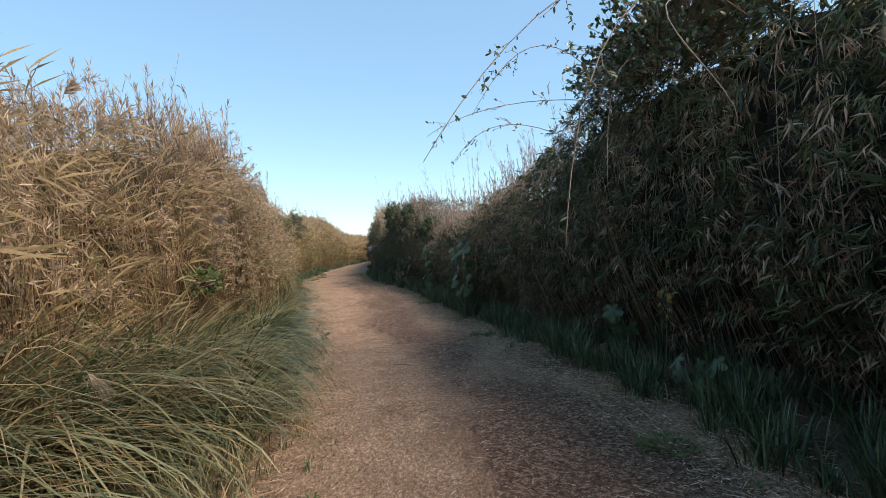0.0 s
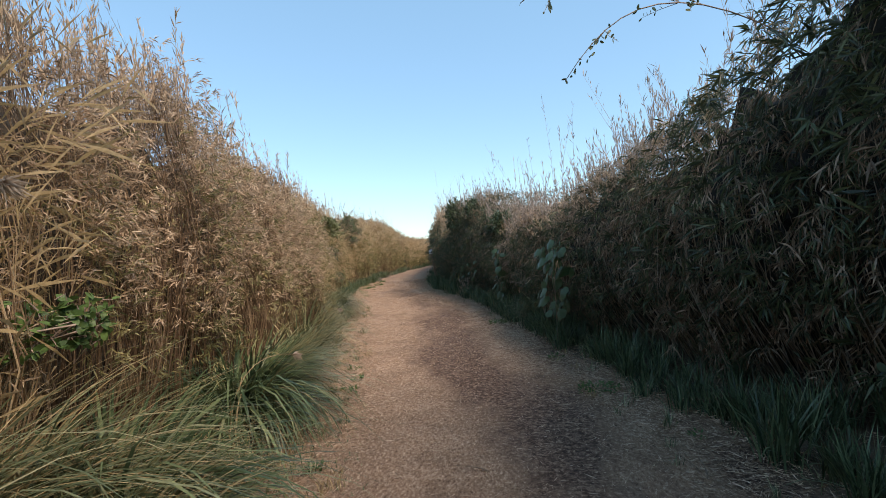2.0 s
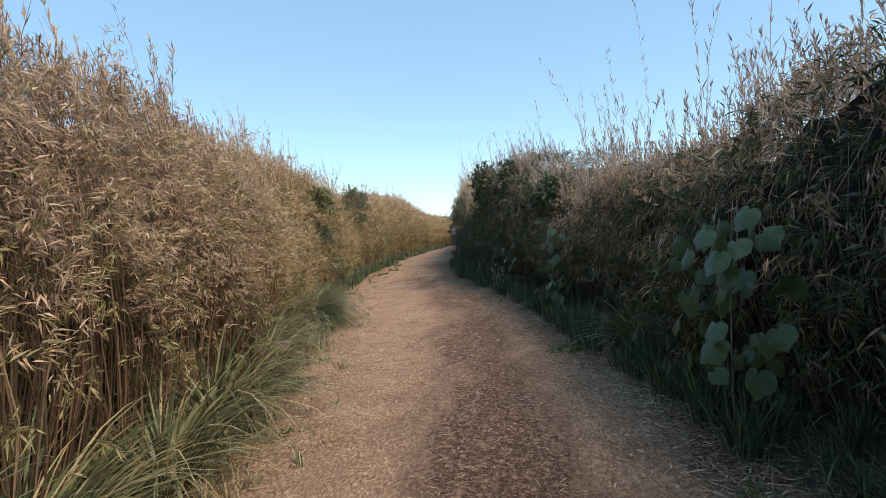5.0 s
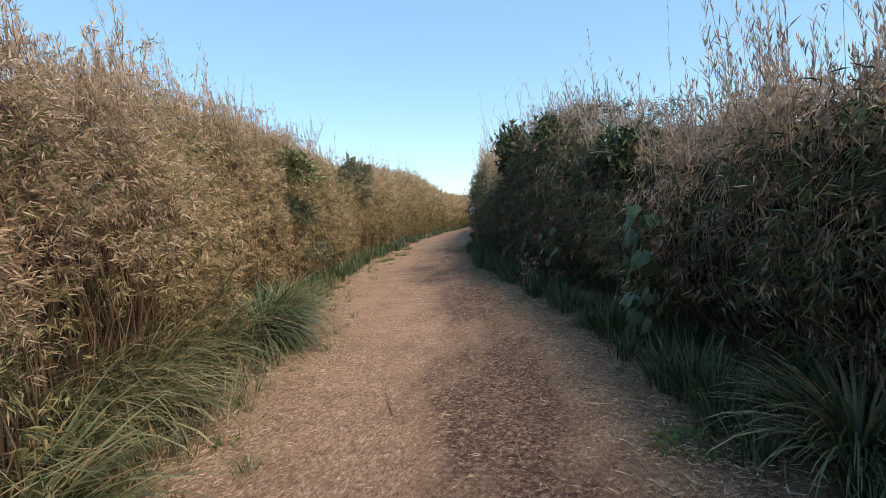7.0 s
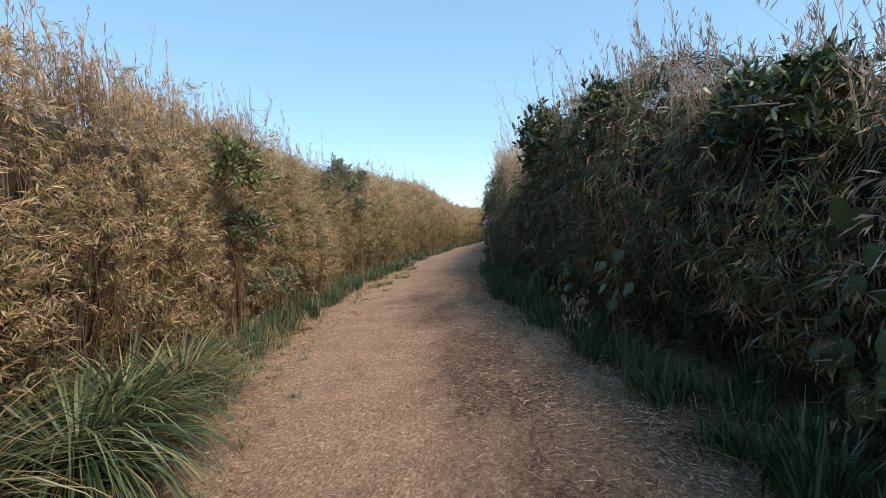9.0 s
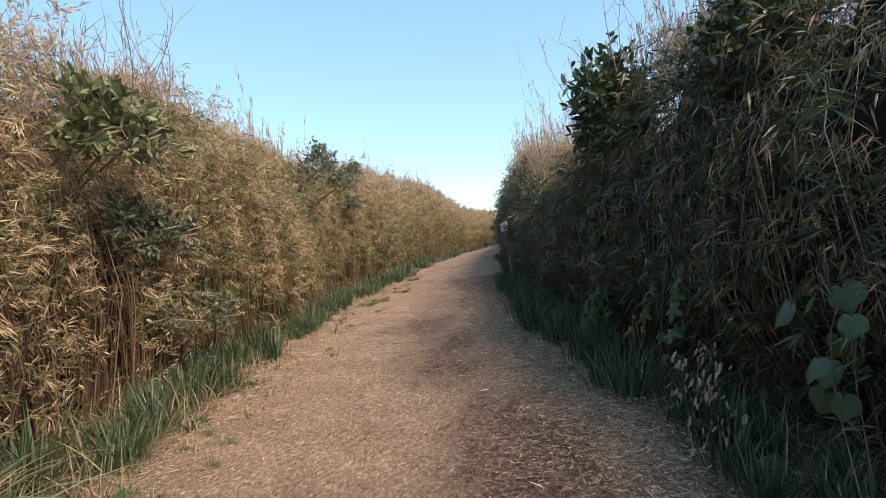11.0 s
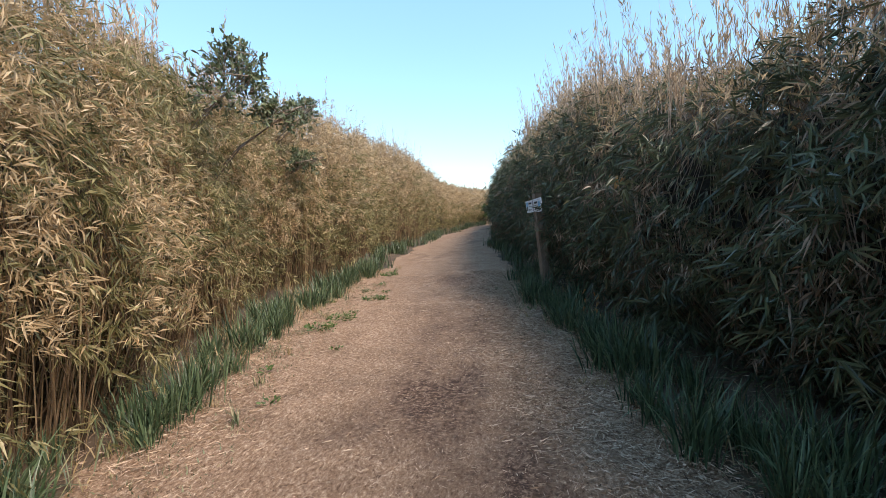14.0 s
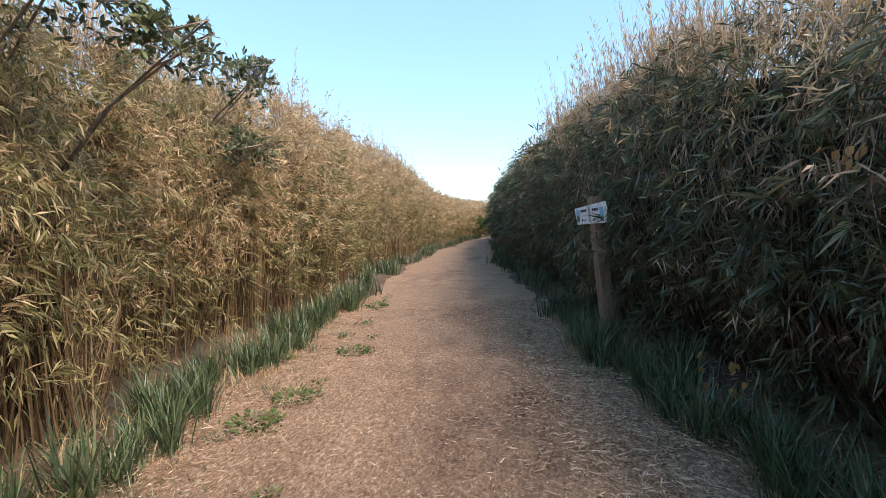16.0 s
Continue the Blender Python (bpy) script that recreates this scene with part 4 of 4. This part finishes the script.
def shrub(label, base, centre, radii, twigs, per, length, width, mat, category="shrub", bare=0, twig_m=M_TWIG):
    root = new("shrub")
    tagged(root, label, category)
    base, centre, radii = np.array(base, dtype=float), np.array(centre, dtype=float), np.array(radii, dtype=float)
    limbs = []
    base = np.array([centre[0] + (1.2 if 2 * centre[0] > edge(1, centre[1]) + edge(-1, centre[1]) else -1.2) * (abs(centre[1]) < 40), centre[1] + 0.2, base[2]])
    for i in range(3):
        d = unit(rng.normal(size=3) * np.array([1, 1, 0.5]) + np.array([0, 0, 0.5]))
        limbs.append(curve_line([base + rng.normal(0, 0.05, 3) * [1, 1, 0], np.array([base[0], base[1], centre[2] * 0.7]) + rng.normal(0, 0.06, 3), centre + d * radii * 0.2, centre + d * radii * 0.75], 7))
    for l in limbs:
        piece("limb", tubes(l[None], 0.013, 0.005, 5), twig_m, root, smooth=True)
    d = unit(rng.normal(size=(twigs, 3)))
    d[:, 2] = np.where(d[:, 2] < -0.3, -d[:, 2], d[:, 2])
    lump = 0.85 + 0.3 * bumps(d[:, 0] * 3 + centre[1], d[:, 2] * 3 + d[:, 1] * 3, 1.5)
    r = rng.uniform(0.35, 1.0, twigs) ** 0.6 * lump
    tip = centre + d * radii * r[:, None]
    foot = centre + d * radii * (r * 0.55)[:, None] + rng.normal(0, 0.04, (twigs, 3))
    lines = np.stack([foot, (foot + tip) / 2 + np.array([0, 0, 0.03]), tip + rng.normal(0, 0.03, (twigs, 3))], 1)
    piece("twig", tubes(lines, 0.005, 0.002), twig_m, root)["kind"] = "stuff"
    piece("crown", twig_leaves(lines, per, length, width, 2.2), mat, root)["kind"] = "stuff"
    for i in range(bare):
        a = centre + unit(rng.normal(size=3) * [1, 1, 0.3]) * radii * 0.6 + np.array([0, 0, radii[2] * 0.5])
        b = a + np.array([rng.normal(-0.12, 0.2), rng.normal(0, 0.2), rng.uniform(0.4, 1.0)])
        line = curve_line([a, (a + b) / 2 + rng.normal(0, 0.05, 3), b], 6)
        shoot = piece("bare_shoot", tubes(line[None], 0.006, 0.002), M_GREYTWIG, root)
        foot = line[rng.integers(2, 6, 7)]
        tip = foot + rng.normal(0, 0.1, (7, 3)) + np.array([0, 0, 0.17])
        piece("bare_twig", tubes(np.stack([foot, (foot + tip) / 2 + rng.normal(0, 0.012, (7, 3)), tip], 1), 0.0035, 0.0015), M_GREYTWIG, shoot)["kind"] = "stuff"
    return root


# beside the path, dark shrub with wands that arch over the way
hanging = shrub("dark glossy-leaved shrub whose long wands arch over the path", (3.9, 4.2, 0.1), (2.75, 4.3, 3.2), (1.05, 2.3, 0.95), 1050, 9, 0.065, 0.034, M_SHRUB)


def wand(points, twig_n, leaf_n, r=0.006, size=0.038):
    line = curve_line(points, 12)
    w = piece("wand", tubes(line[None], r, 0.002, 4), M_TWIG, hanging, "thin brown arching wand", smooth=True)
    i = rng.integers(2, 9, twig_n)
    foot = line[i]
    d = unit(np.diff(line, axis=0)[i] + rng.normal(0, 0.02, (twig_n, 3)))
    tip = foot + d * rng.uniform(0.06, 0.2, twig_n)[:, None] + rng.normal(0, 0.075, (twig_n, 3))
    tw = np.stack([foot, (foot + tip) / 2 + rng.normal(0, 0.01, (twig_n, 3)), tip], 1)
    leaves = twig_leaves(np.concatenate([tw, line[None, [2, 6, 11]], line[None, [5, 8, 11]]]), leaf_n, size, size * 0.42)
    piece("side_twig", tubes(tw, 0.003, 0.0012), M_TWIG, w)["kind"] = "stuff"
    piece("leaf", leaves, M_SHRUB_L, w, "small grey-green leaves")["kind"] = "stuff"


wand([(2.6, 3.4, 3.5), (1.6, 2.7, 3.35), (0.80, 2.04, 2.61), (0.36, 1.65, 1.96)], 9, 9)
wand([(2.4, 5.6, 3.3), (1.3, 5.2, 3.2), (0.6, 4.85, 2.95), (0.29, 4.69, 2.75)], 10, 8)
wand([(2.2, 6.0, 2.9), (1.4, 5.6, 3.05), (0.9, 5.4, 2.9), (0.565, 5.34, 2.55)], 10, 8)
wand([(2.3, 4.9, 3.3), (1.6, 4.5, 3.6), (1.1, 4.2, 3.3), (0.75, 4.1, 2.8)], 10, 7)
wand([(2.4, 2.4, 2.9), (1.5, 1.75, 2.75), (1.08, 1.45, 2.15), (0.93, 1.28, 1.52)], 6, 8, 0.005)
wand([(2.4, 2.7, 3.2), (1.8, 2.2, 2.85), (1.95, 2.0, 2.4), (2.02, 1.98, 2.09)], 2, 4, 0.005)
wand([(2.4, 3.6, 3.0), (1.9, 3.2, 2.9), (1.7, 3.0, 2.4), (1.66, 2.95, 1.9)], 2, 4, 0.004)

shrub("dark shrub with long narrow leaves in the bamboo", (0.9, 15.6, 0.1), (-0.05, 15.9, 2.08), (0.5, 0.9, 0.52), 300, 9, 0.12, 0.03, M_SHRUB)
shrub("dark evergreen shrub rising out of the bamboo", (-0.3, 18.6, 0.1), (-0.95, 18.5, 2.65), (0.55, 0.9, 0.65), 270, 9, 0.09, 0.034, M_SHRUB)
shrub("tall evergreen shrub with broad oblong leaves and bare twigs", (-0.6, 20.4, 0.1), (-1.75, 20.25, 2.55), (0.52, 0.8, 1.0), 300, 9, 0.12, 0.045, M_SHRUB, bare=9)
shrub("open dark evergreen standing above the reeds", (-7.6, 23.4, 0.1), (-7.05, 23.4, 2.82), (0.55, 0.7, 0.78), 180, 10, 0.07, 0.026, M_SHRUB_L)
shrub("small dark evergreen at the crest of the reeds", (-7.9, 26.4, 0.1), (-7.76, 26.4, 3.12), (0.34, 0.4, 0.52), 85, 10, 0.07, 0.026, M_SHRUB_L)
shrub("dark evergreen sprays half hidden among the reeds", (-7.4, 23.9, 0.1), (-6.85, 23.95, 2.62), (0.38, 0.5, 0.35), 70, 10, 0.07, 0.026, M_SHRUB_L)
shrub("evergreen shrub with long pale leaves and bare twigs", (-6.4, 17.7, 0.1), (-5.65, 17.6, 2.35), (0.36, 0.55, 0.65), 150, 8, 0.12, 0.04, M_SHRUB_P, bare=10)
shrub("dark evergreen shrub among the distant reeds", (-7.9, 26.2, 0.1), (-7.75, 26.3, 2.3), (0.3, 0.5, 0.35), 80, 9, 0.075, 0.028, M_SHRUB_L)
shrub("dark olive shrub under the golden reeds", (-6.5, 18.3, 0.1), (-5.95, 18.2, 1.6), (0.28, 0.6, 0.5), 110, 8, 0.09, 0.03, M_SHRUB_L)
shrub("low broad-leaved shrub at the foot of the reeds", (-6.2, 18.9, 0.1), (-5.95, 18.7, 0.75), (0.3, 0.8, 0.5), 120, 7, 0.07, 0.032, M_SHRUB_L)
shrub("small green shrub with light leaves in dry reeds", (-2.9, 4.4, 0.1), (-2.2, 4.5, 1.2), (0.25, 0.3, 0.35), 60, 7, 0.06, 0.035, M_WEED)
shrub("bright green bush at the bend of the path", (-8.7, 61.0, 0.0), (-8.65, 61.0, 0.9), (0.9, 0.9, 1.0), 300, 8, 0.16, 0.08, M_WEED)


# ---- broad-leaved climbers ----
def heart_leaf(lobes):
    """The outline of a broad leaf round its stalk's end, dished a little."""
    k = 60 if lobes else 30
    ang = np.linspace(0, 2 * math.pi, k + 1)[:-1]
    r = 0.44 * (1 + 0.22 * np.cos(ang) - 0.12 * np.cos(2 * ang) + 0.42 * np.exp(-(np.minimum(ang, 2 * math.pi - ang) / 0.28) ** 2) - 0.45 * np.exp(-((ang - math.pi) / 0.3) ** 2)) if not lobes else (0.2 + 0.36 * np.abs(np.cos(lobes * 0.5 * ang)) ** 1.3) * (1 + 0.2 * np.cos(ang))
    x, y = r * np.cos(ang) + 0.35, r * np.sin(ang)
    z = -0.34 * np.abs(y) ** 1.3 - 0.12 * x ** 2 + 0.02 * np.sin(ang * 5)
    v = np.concatenate([[[0.3, 0, 0.03]], np.stack([x, y, z], 1)])
    i = np.arange(k)
    return v, np.stack([np.zeros(k, int), 1 + i, 1 + (i + 1) % k], 1)


def climber(label, centre, spread, n, size, mat, lobes=0, out=(-1, -0.25), category="climbing plant", n_stem=2, narrow=1.0):
    root = new("climbing_plant")
    tagged(root, label, category)
    c = np.array(centre, dtype=float)
    v, f = heart_leaf(lobes)
    me = mesh_of("leaf", v * np.array([1, narrow, 1]), f, mat, smooth=True)
    for i in range(n_stem):
        a = np.array([c[0] + 0.15 * i, c[1] + rng.normal(0, 0.2), 0.0])
        piece("stem", tubes(curve_line([a, c + rng.normal(0, 0.1, 3) * [0.3, 1, 1], c + np.array([0, rng.normal(0, spread[1] * 0.5), spread[2]])], 8)[None], 0.004, 0.002, 4), M_TWIG, root, smooth=True)
    for i in range(n):
        p = c + rng.uniform(-1, 1, 3) * np.array(spread)
        ob = new("leaf", me)
        ob.parent = root
        facing = Vector((out[0] + rng.normal(0, 0.35), out[1] + rng.normal(0, 0.35), 0.45 + rng.normal(0, 0.25))).normalized()
        down = Vector((rng.normal(0, 0.35), rng.normal(0, 0.35), -1.0))
        x = (down - facing * down.dot(facing)).normalized()
        y = facing.cross(x)
        m = Matrix((x, y, facing)).transposed().to_4x4()
        ob.matrix_basis = Matrix.Translation(p) @ m @ Matrix.Scale(size * rng.uniform(0.65, 1.2), 4)
    return root


climber("climber with large heart-shaped green leaves on the bamboo", (-0.14, 14.3, 1.0), (0.12, 0.55, 0.55), 46, 0.19, M_BIGLEAF)
climber("climber with dull green heart-shaped leaves on dark bamboo", (0.74, 9.6, 1.1), (0.2, 0.6, 0.55), 60, 0.18, M_BIGLEAF)
climber("low plant with lobed dark green leaves in the verge", (2.45, 5.4, 0.6), (0.2, 0.35, 0.2), 12, 0.2, M_BIGLEAF, 5)
climber("low plant with lobed dark green leaves in the verge", (2.6, 3.75, 0.38), (0.2, 0.3, 0.12), 8, 0.22, M_BIGLEAF, 5)
climber("vine with yellowed autumn leaves on dark bamboo", (2.72, 4.45, 1.0), (0.08, 0.22, 0.38), 15, 0.08, M_YELLOW, 5)
climber("low plant with lobed green leaves under the bamboo", (-2.0, 20.3, 0.6), (0.15, 0.45, 0.22), 18, 0.19, M_BIGLEAF, 5)
climber("vine with green and yellowing lobed leaves", (-1.55, 18.9, 0.75), (0.1, 0.5, 0.35), 14, 0.15, M_BIGLEAF, 5)
climber("vine with yellowed leaves beside the strap leaves", (-1.7, 19.1, 0.45), (0.1, 0.4, 0.25), 10, 0.06, M_YELLOW, 5)
climber("withered branch with pale dead drooping leaves", (-1.42, 18.05, 0.36), (0.16, 0.4, 0.28), 95, 0.072, M_DEAD, narrow=0.3)
climber("withered orange leaves caught in the bamboo", (-3.0, 23.8, 1.82), (0.08, 0.16, 0.08), 9, 0.07, M_ORANGE, 0, n_stem=0, narrow=0.55)
climber("large withered brown leaves at the foot of the bamboo", (-3.15, 25.0, 0.35), (0.12, 0.3, 0.13), 9, 0.09, M_ORANGE, 0, narrow=0.6)
climber("dull green broad leaves at the foot of the bamboo", (-1.05, 17.0, 0.9), (0.12, 0.35, 0.3), 10, 0.17, M_BIGLEAF, 0)


# ---- plumed reeds ----
def plume_reed(foot, bend, tip, size, label):
    root = new("plumed_reed")
    tagged(root, label, "grass", "plumed grasses")
    line = curve_line([foot, bend, tip], 9)
    piece("stem", tubes(line[None], 0.005, 0.002, 4), M_STALK, root, smooth=True)
    n = 90
    d = unit(line[-1] - line[-2])
    pos = line[-1] - d * rng.uniform(0, 0.5, n)[:, None] * size
    way = d + rng.normal(0, 0.32, (n, 3)) + np.array([0.25, 0.1, -0.1])
    piece("plume", lance_leaves(pos, way, rng.uniform(0.4, 0.9, n) * size, 0.006, 0.3, 0.3), M_PLUME, root, "pinkish-grey feathery seed head")["kind"] = "stuff"


plume_reed((-2.35, 2.5, 0.1), (-2.4, 2.6, 1.8), (-2.24, 2.85, 2.85), 0.16, "tall dry grass stem with a curled seed plume")
plume_reed((-2.5, 4.0, 0.1), (-2.2, 3.9, 1.5), (-1.62, 3.75, 1.9), 0.14, "leaning grass stem with a grey seed plume")
plume_reed((-1.9, 1.3, 0.1), (-1.6, 1.5, 1.1), (-1.35, 1.75, 0.95), 0.14, "drooping grass stem with a pale seed plume")
plume_reed((-2.0, 5.6, 0.1), (-1.9, 5.7, 0.7), (-1.72, 6.2, 0.75), 0.1, "short grass stem with a pale seed plume")
plume_reed((-2.6, 3.1, 0.1), (-2.6, 3.3, 1.7), (-2.5, 3.5, 2.75), 0.15, "tall dry grass stem with a narrow plume")
plume_reed((-3.1, 9.9, 0.1), (-3.0, 10.0, 0.6), (-2.75, 10.1, 0.7), 0.1, "short grass stem with a pale seed plume")


# ---- weeds and sticks on the path ----
def weed_mesh(n, size):
    a = rng.uniform(0, 6.283, n)
    r = rng.uniform(0, 1, n) ** 0.5 * size
    pos = np.stack([np.cos(a) * r, np.sin(a) * r, rng.uniform(0.005, 0.05, n)], 1)
    way = np.stack([np.cos(a), np.sin(a), rng.uniform(0.1, 0.9, n)], 1) + rng.normal(0, 0.3, (n, 3))
    return oval_leaves(pos, way, rng.uniform(0.02, 0.055, n), rng.uniform(0.012, 0.025, n))


def tuft_mesh(n, h):
    az = rng.uniform(0, 6.283, n)
    pos = np.stack([rng.normal(0, 0.03, n), rng.normal(0, 0.03, n), np.full(n, -0.01)], 1)
    lo = np.abs(rng.normal(0.3, 0.25, n))
    return blades(pos, az, h * rng.uniform(0.5, 1.2, n), 0.008, lo, lo + 0.6, 3)


def weed_thing(name, geo, mat, label, category, group):
    root = new(name)
    piece("foliage", geo, mat, root)["kind"] = "stuff"
    return tagged(root, label, category, group)


WEEDS = [weed_thing("weed", weed_mesh(190, 0.2), M_WEED, "low green weed growing through the straw", "weed", "weeds on the path"),
         weed_thing("weed", weed_mesh(28, 0.07), M_WEED, "tiny green weed growing through the straw", "weed", "weeds on the path"),
         weed_thing("grass_tuft", tuft_mesh(22, 0.16), M_GRASS, "small tuft of green grass in the straw", "grass", "grass tufts on the path"),
         weed_thing("grass_tuft", tuft_mesh(16, 0.12), M_DRYGRASS, "small tuft of dry grass in the straw", "grass", "grass tufts on the path")]
SPOTS = [(-1.72, 7.58, 1), (-0.92, 3.12, 2), (1.95, 2.82, 0), (-6.55, 24.85, 0), (-6.6, 24.3, 0), (-6.52, 25.2, 1), (-6.55, 26.3, 0), (-6.6, 27.0, 1), (-6.23, 22.3, 2), (-5.7, 19.56, 2), (-6.35, 22.6, 1),
         (-4.02, 15.97, 2), (-3.6, 12.6, 2), (-2.2, 9.2, 2), (-2.05, 8.6, 1), (-1.5, 6.6, 2), (-1.35, 5.6, 1), (-5.3, 20.2, 2), (-6.0, 23.4, 1), (-5.9, 21.9, 1), (0.95, 7.4, 0), (1.1, 6.9, 2), (-0.2, 12.2, 0)]
for ob, y in zip(WEEDS, (29.2, 29.6, 30, 30.4)):
    x, yy, z = spot(-1, y, -0.3)
    ob.matrix_basis = pose(x, yy, z + 0.02)
for x, y, k in SPOTS:
    copy_thing(WEEDS[k], pose(x, y, float(ground_z(x, y)) + 0.015, 0, 0, random.uniform(0, 360)))
for _ in range(150):
    y = random.uniform(1.5, 30)
    s = random.choice((-1, -1, -1, 1))
    x, yy, z = spot(s, y, -abs(random.gauss(0.05, 0.28)))
    copy_thing(WEEDS[random.choice((1, 2, 2, 3, 3))], pose(x, yy, z + 0.015, 0, 0, random.uniform(0, 360)) @ Matrix.Scale(random.uniform(0.6, 1.2), 4))

for i, (x, y, az, ln) in enumerate([(-2.33, 12.77, 115, 0.62), (-1.2, 12.0, 100, 0.35), (-0.9, 12.4, 120, 0.28), (0.6, 4.4, 10, 0.35), (-0.2, 5.6, 160, 0.25), (-2.6, 17.4, 20, 0.3), (-3.2, 18.2, 60, 0.35),
                                    (-4.5, 20.8, 10, 0.4), (-3.3, 22.2, 140, 0.45), (-3.9, 25.2, 150, 0.3), (-1.0, 15.6, 30, 0.25), (0.4, 8.0, 40, 0.3), (1.3, 5.6, 80, 0.3)]):
    line = curve_line([(-ln / 2, 0, 0), (0, 0.02 * math.sin(i), 0.004), (ln / 2, 0, 0)], 6)
    st = tagged(piece("stick", tubes(line[None], 0.006, 0.003, 5), M_STICK, smooth=True), "thin dead stick lying on the straw path", "stick", "sticks on the path")
    st.matrix_basis = pose(x, y, float(ground_z(x, y)) + 0.036, 0, 0, az)
